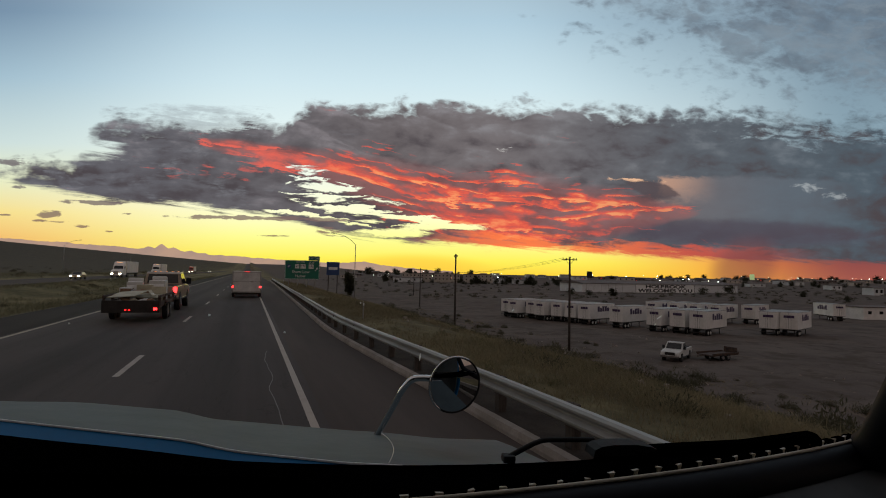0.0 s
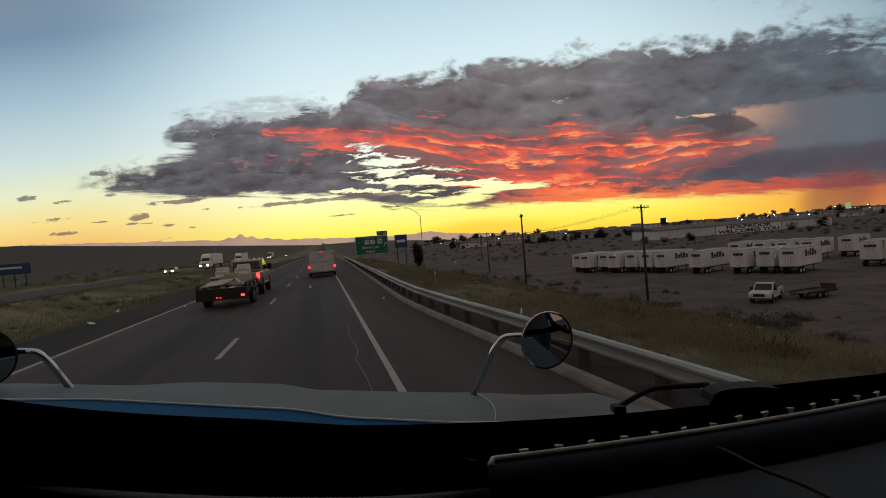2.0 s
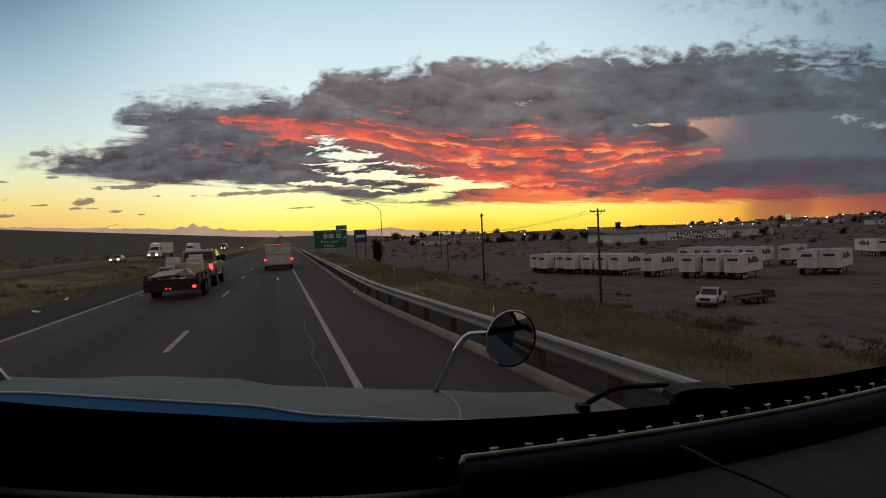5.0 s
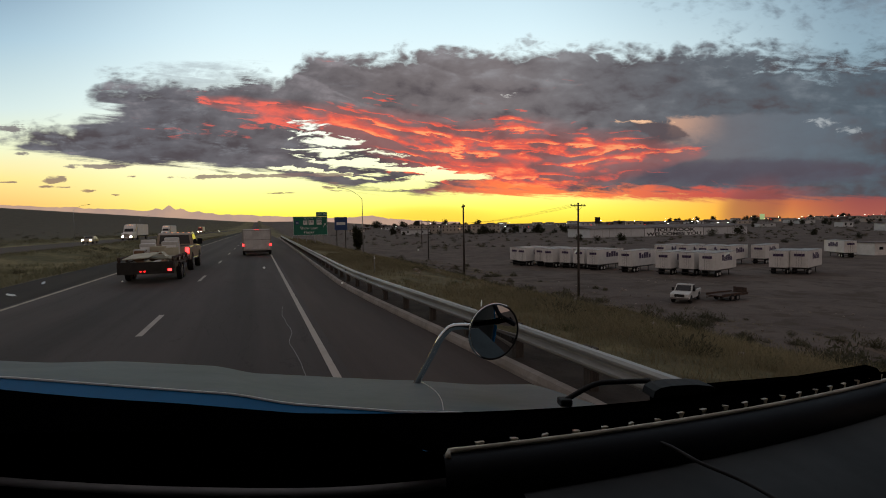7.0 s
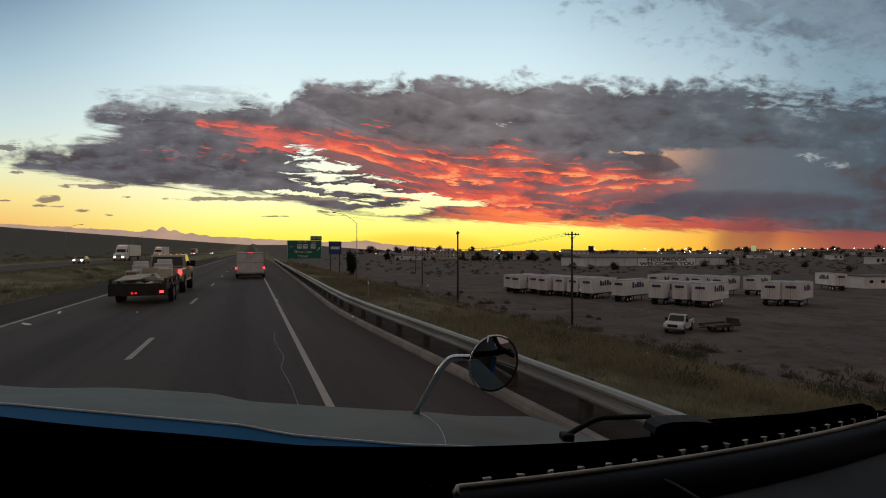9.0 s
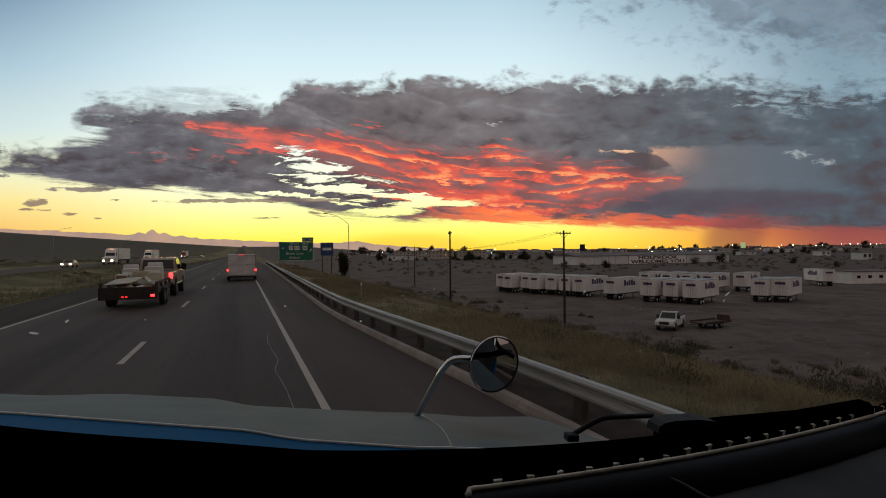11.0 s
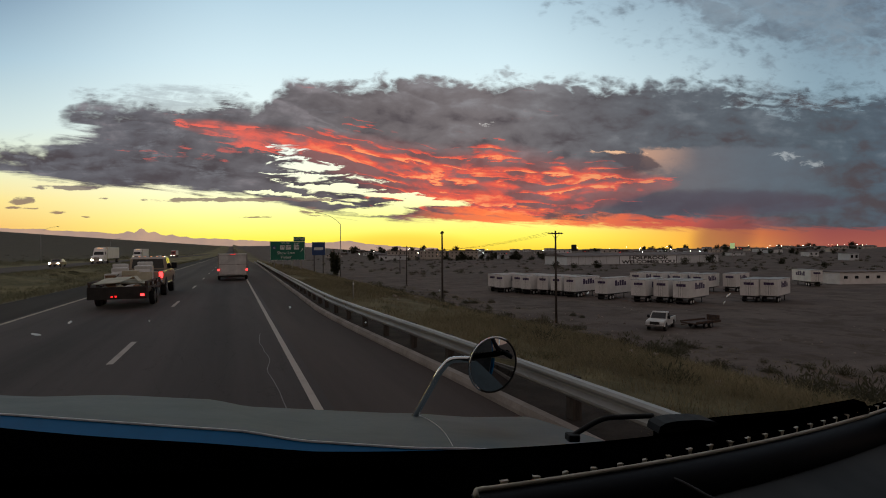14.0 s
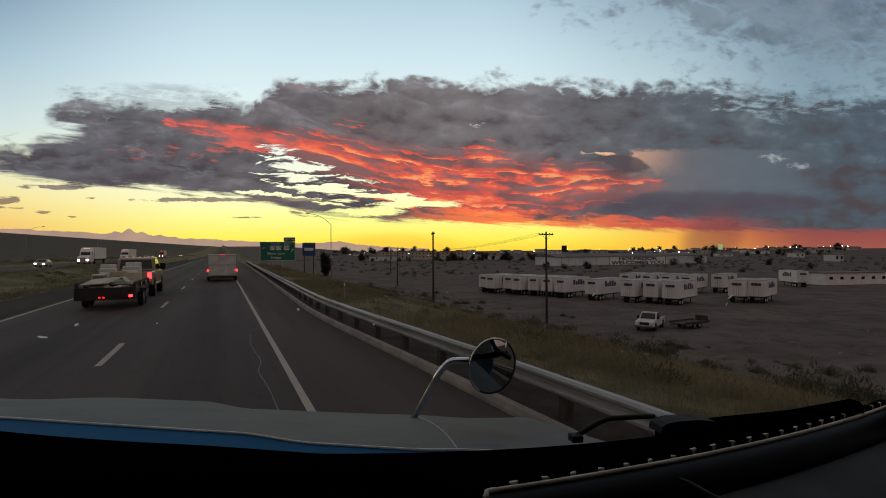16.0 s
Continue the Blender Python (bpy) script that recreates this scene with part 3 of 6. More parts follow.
def flat(name, x0, x1, y0, y1, material, parent):
    """A painted mark 4 mm above the road, with slightly ragged ends."""
    n = max(2, min(40, int((y1 - y0) / 3)))
    rows = []
    for i in range(n + 1):
        y = y0 + (y1 - y0) * i / n
        z = land(-2.0, y) + 0.074
        w = 0.006 * noise.noise((x0 * 3, y * 0.7, 1))
        rows.append([(x0 + w, y, z), (x1 + w, y, z)])
    return part(name, sheet(rows), material, parent)


flat("edge_line", 1.03, 1.15, -30, 500, LINE, road)
flat("edge_line", -7.05, -6.9, -30, 500, LINE_YELLOW, road)
for i in range(26):
    flat("lane_dash", -2.45, -2.32, 12.4 + 12.2 * (i - 1), 15.3 + 12.2 * (i - 1), LINE, road)
crack = sheet([[(0.635 + 0.04 * math.sin(y * 1.7) + 0.05 * noise.noise((0, y, 2)) - 0.02 * y / 10, y, 0.005), (0.65 + 0.04 * math.sin(y * 1.7) + 0.05 * noise.noise((0, y, 2)) - 0.02 * y / 10, y, 0.005)] for y in np.arange(7.0, 15.5, 0.3)])
part("sealed_crack", crack, SEAL, road)

# ---- guardrail with its kerb ----
RAIL_X = 4.02
rail = thing("guardrail", "galvanised steel W-beam guardrail along the road edge", "guardrail", pose(RAIL_X, 0, 0))


def beam_mesh(length):
    """The W profile of a rail length, with thickness."""
    prof = [(0.04, 0.63), (-0.015, 0.625), (-0.04, 0.59), (-0.04, 0.56), (0.02, 0.515), (0.02, 0.48), (-0.04, 0.435), (-0.04, 0.405), (-0.015, 0.37), (0.04, 0.365)]
    back = [(x + 0.012, z) for x, z in prof[::-1]]
    return sheet([[(x, 0, z) for x, z in prof + back], [(x, length, z) for x, z in prof + back]], close=True)


def rail_bow(y):
    """The rail draws in beside the truck and swings out again far ahead."""
    return -0.72 * ease(y, 3.0, 21.0) + 0.0165 * max(0.0, y - 21.0)


first = part("rail_beam", beam_mesh(3.83), STEEL, rail)
first_post = part("rail_post", block(0.06, -0.075, -0.5, 0.2, 0.075, 0.60, 0.008), POST_WOOD, rail)
first_block = part("offset_block", block(0.03, -0.07, 0.38, 0.1, 0.07, 0.63, 0.006), POST_WOOD, rail)
for i in range(-4, 31):
    y = 3.81 * i
    turn = math.atan2(rail_bow(y + 3.81) - rail_bow(y), 3.81)
    for src in ((first,) if i else ()):
        ob = new("rail_beam", src.data)
        ob.parent, ob.matrix_basis = rail, pose(rail_bow(y), y, 0, 0, 0, -math.degrees(turn))
    for h in (0.0, 1.905):
        if i == 0 and h == 0.0:
            continue
        for src in (first_post, first_block):
            ob = new(src.name.split(".")[0], src.data)
            ob.parent, ob.matrix_basis = rail, pose(rail_bow(y + h), y + h, 0)
kerb_rows, fill_rows = [], []
for i in range(60):
    y = -20 + 150 * i / 59
    x = RAIL_X - 0.36 + rail_bow(y)
    kerb_rows.append([(x, y, -0.3), (x, y, 0.05), (x + 0.03, y, 0.13), (x + 0.15, y, 0.135), (x + 0.17, y, 0.02)])
    fill_rows.append([(x + 0.16, y, 0.06), (x + 0.5, y, 0.04), (x + 1.35, y, 0.02), (x + 1.6, y, -0.3)])
tagged(part("gravel_strip", sheet(fill_rows), GRAVEL), "dark gravel between the kerb and the guardrail posts", "gravel", kind="structure")
tagged(part("kerb", sheet(kerb_rows), CONCRETE), "pale concrete kerb under the guardrail", "kerb", kind="structure")


# ---- the truck that carries the camera ----
PAINT_HOOD = surface("hood_paint", (0.056, 0.080, 0.094), (0.088, 0.118, 0.134), 2.6, 0.66, 0.0, coat=0.0, spec=0.3, own=True)
PAINT_BLUE = surface("blue_truck_paint", (0.002, 0.13, 0.32), (0.003, 0.165, 0.40), 1.5, 0.45, 0.0, spec=0.25, own=True)
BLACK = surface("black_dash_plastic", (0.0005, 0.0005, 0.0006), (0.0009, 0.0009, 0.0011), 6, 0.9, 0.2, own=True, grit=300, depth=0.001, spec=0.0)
SOFT = surface("dark_padded_dash", (0.0035, 0.0035, 0.006), (0.006, 0.006, 0.010), 5, 0.6, 0.3, own=True, grit=400, depth=0.001, spec=0.18)
LINER = surface("grey_cab_lining", (0.16, 0.16, 0.165), (0.22, 0.22, 0.225), 3, 0.9, 0.3, own=True, grit=200, depth=0.001, spec=0.1)
GREY = surface("grey_dash_panel", (0.046, 0.05, 0.053), (0.074, 0.078, 0.08), 4, 0.75, 0.3, own=True, grit=400, depth=0.001, spec=0.25)
RIM = surface("grey_rim_plastic", (0.22, 0.22, 0.23), (0.30, 0.30, 0.31), 6, 0.6, 0.0, own=True)
LIP = surface("edge_highlight_and_seam", (0.56, 0.58, 0.60), (0.74, 0.76, 0.78), 6, 0.5, 0.0, own=True)
TAN = surface("tan_trim", (0.44, 0.37, 0.28), (0.62, 0.54, 0.42), 8, 0.5, 0.1, own=True)
CHROME = surface("chrome", (0.62, 0.62, 0.62), (0.72, 0.72, 0.72), 3, 0.12, 0.0, metal=1.0, own=True)
MIRROR = surface("mirror_glass", (0.46, 0.47, 0.48), (0.52, 0.53, 0.54), 3, 0.02, 0.0, metal=1.0, own=True)
MIRROR.node_tree.nodes["Principled BSDF"].inputs["Roughness"].default_value = 0.01
for link in list(MIRROR.node_tree.links):
    if link.to_socket.name == "Roughness":
        MIRROR.node_tree.links.remove(link)
RUBBER = surface("black_rubber", (0.006, 0.006, 0.007), (0.014, 0.014, 0.015), 6, 0.7, 0.2, own=True, grit=120, depth=0.002, spec=0.3)

truck = thing("highway_truck", "blue and silver-grey long-nosed highway truck with black dashboard", "truck", pose(0, 0, 0, 0, 3, -12))
MID = -0.65      # the truck's centre line


def hood_rear(x):
    return 1.24 + 0.24 * max(0.0, -x)


def hood_top(x, y):
    slide = 0.06 - 0.27 * ease(y, 1.35, 2.1)     # the raised middle narrows towards the nose
    d = (MID - x) * 0.5 if x < MID else max(0.0, x - MID - slide)
    z = 1.792 - 0.232 * (y - hood_rear(x)) - 0.16 * ease(y, 2.1, 2.9) - (0.022 * ease(x - MID, 0.55, 1.05) ** 2 if x > MID else 0.0)
    z += 0.020 * ease(y, 1.3, 2.1) + (0.014 + 0.007 * ease(y, 1.3, 2.1)) * (1.0 - ease(d, 0.16, 0.34))
    return z - 0.55 * ease(y, 2.35, 3.0) ** 2


hood_xs = [MID + s for s in np.linspace(-1.08, 1.25, 61)]
hood_rows = [[(x, hood_rear(x) + (3.0 - hood_rear(x)) * t, hood_top(x, hood_rear(x) + (3.0 - hood_rear(x)) * t)) for x in hood_xs] for t in np.linspace(0, 1, 40)]
part("hood", sheet(hood_rows), PAINT_HOOD, truck, "silver-grey painted hood with a raised centre", smooth=True)
# pale strip: the highlight along the hood's rear edge, put into the colour
lip_rows = [[(x, hood_rear(x) + y, hood_top(x, hood_rear(x)) + z) for x in hood_xs] for y, z in ((-0.0015, -0.003), (-0.001, 0.0015), (0.004, 0.001), (0.005, -0.003))]
part("hood_lip", sheet(lip_rows), LIP, truck, "hood edge with its highlight put in as pale colour", smooth=True)
cowl_rows = [[(x, hood_rear(x) + 0.002 - 0.13 * t, hood_top(x, hood_rear(x)) - 0.003 - 0.055 * t) for x in hood_xs] for t in (0.0, 0.05, 0.4, 1.0)]
part("cowl", sheet(cowl_rows), PAINT_BLUE, truck, "blue painted cowl behind the hood", smooth=True)
for x0, x1 in ((0.10, 0.115),):
    seam = []
    for i in range(13):
        y = hood_rear(x0) + 0.03 + (2.02 - hood_rear(x0)) * i / 12
        x = x0 + (x1 - x0) * (i / 12) + 0.03 * math.sin(i / 12 * 3.0)
        seam.append((x, y, hood_top(x, y) + 0.001))
    part("hood_seam", tube(seam, 0.0011, 6), LIP, truck, smooth=True)
side_rows = [[(MID + s, y, z) for y in np.linspace(1.2, 3.0, 8)] for s, z in ((-1.08, 1.15), (-1.12, 1.2), (-1.12, 0.7))]
part("fender", sheet(side_rows), PAINT_BLUE, truck, smooth=True)
side_rows = [[(MID - s, y, z) for y in np.linspace(1.2, 3.0, 8)] for s, z in ((-1.25, 1.15), (-1.27, 1.2), (-1.27, 0.7))]
part("fender", sheet(side_rows), PAINT_BLUE, truck, smooth=True)
part("radiator_grille", block(MID - 1.0, 2.95, 0.6, MID + 1.1, 3.05, 1.15, 0.03), CHROME, truck)
for s in (-0.95, 1.1):
    w = part("wheel", disc(bmesh.new(), pose(MID + s, 2.2, 0.5, 0, 90, 0), 0.5, 0.3, 32, 0.04), RUBBER, truck)
    part("wheel_rim", disc(bmesh.new(), pose(MID + s * 1.02, 2.2, 0.5, 0, 90, 0), 0.3, 0.31, 24, 0.02), CHROME, w)


def hood_mirror(side, name):
    """A round convex mirror on a bent chrome arm; side: 1 right, -1 left."""
    s = side
    base = Vector((MID + s * (0.735 if s > 0 else 0.705), 2.0, 1.60))
    hub = Vector((MID + s * (1.008 if s > 0 else 0.975), 1.845, 1.865))
    knee = hub + Vector((-s * 0.175, 0.06, -0.025))
    line = [base, base.lerp(knee, 0.35), base.lerp(knee, 0.7), base.lerp(knee, 0.93), hub + Vector((-s * 0.15, 0.052, 0.0)), hub + Vector((-s * 0.11, 0.05, 0.008)), hub + Vector((-s * 0.05, 0.05, 0.006)), hub + Vector((0, 0.06, 0))]
    body = part(name, tube(bend(line, 5), 0.0122, 12), CHROME, truck, "round convex hood mirror on a bent chrome arm", smooth=True)
    out = (Vector((-0.118, 0.0, 2.247)) - hub + Vector((s * 1.05, 0, -0.45))).normalized()
    q = out.to_track_quat("Z", "Y").to_matrix().to_4x4()
    face = Matrix.Translation(hub) @ q
    rings = []
    for r, z in ((0.0, -0.045), (0.05, -0.042), (0.085, -0.03), (0.1, -0.006), (0.1045, 0.002), (0.1035, 0.007), (0.098, 0.007), (0.097, 0.003)):
        rings.append([face @ Vector((r * math.cos(a), r * math.sin(a), z)) for a in np.linspace(0, 2 * math.pi, 49)[:-1]])
    part("mirror_shell", sheet(rings, close=True), RUBBER, body, "black rimmed mirror shell", smooth=True)
    glass = []
    for r in np.linspace(0.0005, 0.0985, 16):
        glass.append([face @ Vector((r * math.cos(a), r * math.sin(a), 0.017 - 1.2 * r * r)) for a in np.linspace(0, 2 * math.pi, 49)[:-1]])
    part("mirror_glass", sheet(glass, close=True), MIRROR, body, smooth=True)
    ring = [face @ Vector((0.1015 * math.cos(a), 0.1015 * math.sin(a), 0.008)) for a in np.linspace(radians(60), radians(240), 30)]
    part("mirror_trim", tube(ring, 0.004, 6), CHROME, body, smooth=True)


hood_mirror(1, "hood_mirror")
hood_mirror(-1, "hood_mirror")


# ---- the cab: dash, vents, wiper, pillars ----
def glass_foot(x):
    return 1.04 + 0.2 * min(x * x, 1.6)


def vent_line(x):
    return 0.81 + 0.19 * x + 0.09 * x * x


dash_xs = list(np.linspace(-1.85, 1.75, 73))


def dash_back(x):
    return min(vent_line(max(x, 0.0)), glass_foot(x) - 0.06) + 0.14 * ease(-x, -0.06, 0.1)


def dash_lift(x):
    return 0.019 * ease(-x, 0.02, 0.5)


dash_rows = [[(x, glass_foot(x) + 0.01, 1.80) for x in dash_xs], [(x, glass_foot(x), 1.853 + dash_lift(x) - 0.035 * ease(x, 0.7, 1.25)) for x in dash_xs],
             [(x, glass_foot(x) - 0.02, 1.857 + dash_lift(x) - 0.035 * ease(x, 0.7, 1.25)) for x in dash_xs], [(x, dash_back(x), 1.868) for x in dash_xs]]
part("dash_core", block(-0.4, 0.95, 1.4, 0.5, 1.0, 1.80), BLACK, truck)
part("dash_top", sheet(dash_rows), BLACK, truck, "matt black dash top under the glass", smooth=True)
vent_xs = list(np.linspace(0.035, 1.5, 50))
roll_rows = [[(x, vent_line(x) + 0.004, 1.868) for x in vent_xs]] + [[(x, vent_line(x) - 0.004 - 0.042 * math.sin(a), 1.832 + 0.044 * math.cos(a)) for x in vent_xs] for a in np.linspace(0, math.pi * 0.8, 9)]
part("dash_roll", sheet(roll_rows), SOFT, truck, "rounded dark dash roll", smooth=True)
left_xs = list(np.linspace(-1.85, 0.06, 40))
left_rows = [[(x, dash_back(x), 1.868) for x in left_xs], [(x, 0.925 + 0.12 * (x + 0.1) ** 2, 1.81) for x in left_xs], [(x, 0.89 + 0.14 * (x + 0.1) ** 2, 1.785) for x in left_xs], [(x, 0.6, 1.5) for x in left_xs]]
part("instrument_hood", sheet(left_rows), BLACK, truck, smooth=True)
rim_line = [(x, 0.885 + 0.16 * (x + 0.05) ** 2, 1.782 + 0.012 * x * x + 0.02 * ease(x, -0.2, 0.28)) for x in np.linspace(-1.5, 0.28, 30)]
part("instrument_rim", tube(rim_line, 0.009, 8), RIM, truck, "grey rim of the instrument hood", smooth=True)
pad_xs = list(np.linspace(0.16, 1.6, 40))
pad_rows = [[(x, vent_line(x) - 0.035, 1.815) for x in pad_xs], [(x, vent_line(x) - 0.06, 1.822) for x in pad_xs], [(x, vent_line(x) - 0.22, 1.80 - 0.02 * x) for x in pad_xs], [(x, vent_line(x) - 0.5, 1.70) for x in pad_xs]]
part("dash_pad", sheet(pad_rows), GREY, truck, "grey moulded passenger dash pad", smooth=True)
strip_line = [(x, vent_line(x), 1.878) for x in np.linspace(0.045, 1.42, 60)]
vent = part("vent_trim", tube(bend([(0.042, 0.803, 1.874)] + strip_line, 2), 0.005, 6), TAN, truck, "thin tan trim of the windscreen vent", smooth=True)
tooth = bmesh.new()
vs = [tooth.verts.new(p) for p in ((-0.008, 0, 0.016), (0.008, 0, 0.016), (0.0, 0, 0.0), (-0.008, 0.006, 0.016), (0.008, 0.006, 0.016), (0.0, 0.006, 0.0))]
for f in ((0, 2, 1), (3, 4, 5), (0, 1, 4, 3), (1, 2, 5, 4), (2, 0, 3, 5)):
    tooth.faces.new([vs[i] for i in f])
tooth_me = bpy.data.meshes.new("vent_tooth")
tooth.to_mesh(tooth_me)
tooth_me.materials.append(TAN)
for i in range(22):
    x = 0.10 + 0.06 * i
    ob = new("vent_tooth", tooth_me)
    ob.parent, ob.matrix_basis = vent, pose(x, vent_line(x) + 0.012, 1.872 if i > 6 else 1.866, 0, 8 * math.sin(i * 2.3), 12 + 8 * x)
    b = part("vent_louvre", block(-0.021, -0.008, 0.0, 0.021, 0.01, 0.022, 0.003), BLACK, vent)
    b.matrix_basis = pose(x + 0.03, vent_line(x + 0.03) + 0.018, 1.866, 0, 0, 12 + 8 * x)

wiper = part("wiper", tube(bend([(0.372, 1.19, 1.826), (0.40, 1.2, 1.838), (0.462, 1.205, 1.866), (0.52, 1.205, 1.871), (0.60, 1.205, 1.873)], 4), 0.0066, 8), RUBBER, truck, "black windscreen wiper", smooth=True)
part("wiper_pivot", block(0.366, 1.18, 1.818, 0.396, 1.21, 1.836, 0.005), RUBBER, wiper)
head = pane([(x, 1.17, z) for x, z in ((0.562, 1.858), (0.566, 1.874), (0.580, 1.882), (0.61, 1.887), (0.67, 1.889), (0.706, 1.885), (0.722, 1.879), (0.712, 1.873), (0.64, 1.863))][::-1], 0.05)
part("wiper_linkage", head, RUBBER, wiper)
blade = pane([(x, 1.20, z) for x, z in ((0.60, 1.80), (0.60, 1.842), (0.70, 1.864), (0.8, 1.872), (1.0, 1.886), (1.195, 1.914), (1.21, 1.90), (1.21, 1.84), (1.0, 1.81))][::-1], 0.03)
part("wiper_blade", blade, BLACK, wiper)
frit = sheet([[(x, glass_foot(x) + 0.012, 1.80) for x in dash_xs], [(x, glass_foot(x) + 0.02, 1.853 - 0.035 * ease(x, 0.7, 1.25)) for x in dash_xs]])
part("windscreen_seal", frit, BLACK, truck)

pillar = [(1.80, 1.44, 1.68), (1.50, 1.30, 1.81), (1.38, 1.15, 1.90), (1.325, 1.05, 2.02), (1.305, 0.96, 2.2), (1.25, 0.75, 2.5), (1.15, 0.6, 2.8)]
part("windscreen_pillar", tube(bend(pillar, 5), [0.06] * 31, 10), SOFT, truck, "dark windscreen pillar", smooth=True)
pillar = [(2 * MID - x + 0.6, y, z) for x, y, z in pillar]
part("windscreen_pillar", tube(bend(pillar, 5), [0.06] * 31, 10), SOFT, truck, "dark windscreen pillar", smooth=True)
# added shell out of direct view; it keeps outside light off the dash
part("roof", block(-1.95, -1.6, 2.8, 1.3, 0.75, 2.9, 0.03), LINER, truck)
part("cab_back", block(-1.95, -1.7, 1.0, 1.3, -1.6, 2.9), LINER, truck)
part("cab_floor", block(-1.95, -1.6, 1.0, 1.3, 1.0, 1.06), SOFT, truck)
part("door_panel", block(1.3, -1.6, 0.6, 1.36, 1.0, 1.72, 0.02), PAINT_BLUE, truck)
part("door_panel", block(-2.01, -1.6, 0.6, -1.95, 1.0, 1.72, 0.02), PAINT_BLUE, truck)
part("side_lining", block(1.28, -1.6, 1.0, 1.3, 0.9, 2.8), LINER, truck)
part("side_lining", block(-1.95, -1.6, 1.0, -1.93, 0.9, 2.8), LINER, truck)
part("cab_side", block(1.3, -1.6, 1.72, 1.36, 0.9, 2.9), PAINT_BLUE, truck)
part("cab_side", block(-2.01, -1.6, 1.72, -1.95, 0.9, 2.9), PAINT_BLUE, truck)

cord = bend([(0.40, 0.885, 1.866), (0.45, 0.89, 1.864), (0.50, 0.875, 1.858), (0.535, 0.825, 1.846), (0.58, 0.775, 1.836), (0.62, 0.70, 1.822), (0.68, 0.6, 1.80)], 8)
CORD = surface("dull_cable_sheath", (0.035, 0.034, 0.034), (0.055, 0.053, 0.053), 8, 0.6, 0.0, own=True)
tagged(part("charging_cable", tube(cord, 0.0034, 8), CORD, smooth=True), "thin black charging cable lying over the dash", "cable")
bpy.data.objects["charging_cable"].matrix_basis = pose(-0.055, 0.01, 0.003, 0, 3, -12)


# dried specks on the windscreen
SPECK = bpy.data.materials.new("dried_speck")
SPECK.use_nodes = True
SPECK.node_tree.nodes.clear()
k = Tree(SPECK.node_tree)
thin = k.node("ShaderNodeBsdfTranslucent")
k.plug(thin.inputs[0], k.mix(k.noise(k.node("ShaderNodeNewGeometry").outputs["Position"], 400.0), (225, 225, 220), (252, 252, 250)))
k.nt.links.new(thin.outputs[0], k.node("ShaderNodeOutputMaterial").inputs[0])
eye = Vector((-0.118, 0.0, 2.247))
for sx, sz, w, h, a in ((-0.578, -0.157, 0.0085, 0.002, -6), (-0.527, -0.135, 0.004, 0.002, 30), (0.43, -0.055, 0.004, 0.0016, 50), (0.755, -0.05, 0.0075, 0.0018, 38), (0.746, -0.066, 0.004, 0.0012, 60),
                        (-0.16, -0.10, 0.0022, 0.0022, 0), (-0.02, -0.125, 0.002, 0.002, 0), (-0.4, -0.13, 0.0015, 0.0015, 0), (0.12, -0.06, 0.0015, 0.0015, 0), (0.245, -0.16, 0.0014, 0.008, -3)):
    bm = bmesh.new()
    bmesh.ops.create_circle(bm, cap_ends=True, segments=9, radius=1.0, matrix=pose(eye.x + sx, 1.0, eye.z + sz, 90, 0, 0) @ pose(0, 0, 0, 0, 0, a) @ Matrix.Diagonal((w, h, 1, 1)))
    for v in bm.verts:
        v.co += 0.0006 * Vector((noise.noise(v.co * 900), 0, noise.noise(v.co * 700)))
    part("windscreen_speck", bm, SPECK, truck, "dried white insect speck on the glass")


# ---- more materials ----
WHITE = surface("white_box_paint", (0.64, 0.62, 0.60), (0.78, 0.76, 0.74), 0.5, 0.55, 0.1, own=True, grit=3)
WHITE_DIRTY = surface("weathered_white_panel", (0.42, 0.42, 0.41), (0.62, 0.62, 0.60), 0.8, 0.5, 0.1, own=True, grit=8)
SIDING = surface("pale_metal_siding", (0.50, 0.52, 0.54), (0.66, 0.68, 0.70), 0.06, 0.6, 0.0, grit=0.6)
PANEL = surface("white_wall_panel", (0.72, 0.74, 0.75), (0.82, 0.83, 0.84), 0.06, 0.6, 0.0, grit=0.6)
STUCCO = surface("light_stucco", (0.40, 0.36, 0.32), (0.55, 0.50, 0.45), 0.1, 0.85, 0.0, grit=1.0)
ROOFING = surface("dull_roofing", (0.10, 0.085, 0.08), (0.18, 0.15, 0.14), 0.2, 0.85, 0.0, grit=1.5)
SIGN_GREEN = surface("green_road_sign", (0.0, 0.115, 0.075), (0.0, 0.15, 0.10), 0.6, 0.45, 0.0, own=True, grit=4)
SIGN_BLUE = surface("blue_road_sign", (0.01, 0.04, 0.14), (0.015, 0.06, 0.19), 0.6, 0.5, 0.0, own=True, grit=4)
SIGN_WHITE = surface("reflective_white", (0.60, 0.61, 0.60), (0.74, 0.75, 0.73), 2, 0.4, 0.0, own=True)
SIGN_BLACK = surface("sign_black", (0.008, 0.008, 0.008), (0.016, 0.016, 0.016), 2, 0.5, 0.0, own=True)
SIGN_YELLOW = surface("yellow_sign", (0.55, 0.30, 0.02), (0.7, 0.4, 0.04), 2, 0.5, 0.0, own=True)
PURPLE = surface("dark_purple_lettering", (0.03, 0.012, 0.06), (0.05, 0.02, 0.09), 2, 0.5, 0.0, own=True)
GOLD = surface("tan_car_paint", (0.23, 0.18, 0.13), (0.31, 0.25, 0.19), 0.8, 0.32, 0.0, coat=0.5, own=True)
GLASS_DARK = surface("dark_window_glass", (0.012, 0.013, 0.015), (0.02, 0.022, 0.025), 2, 0.08, 0.0, own=True)
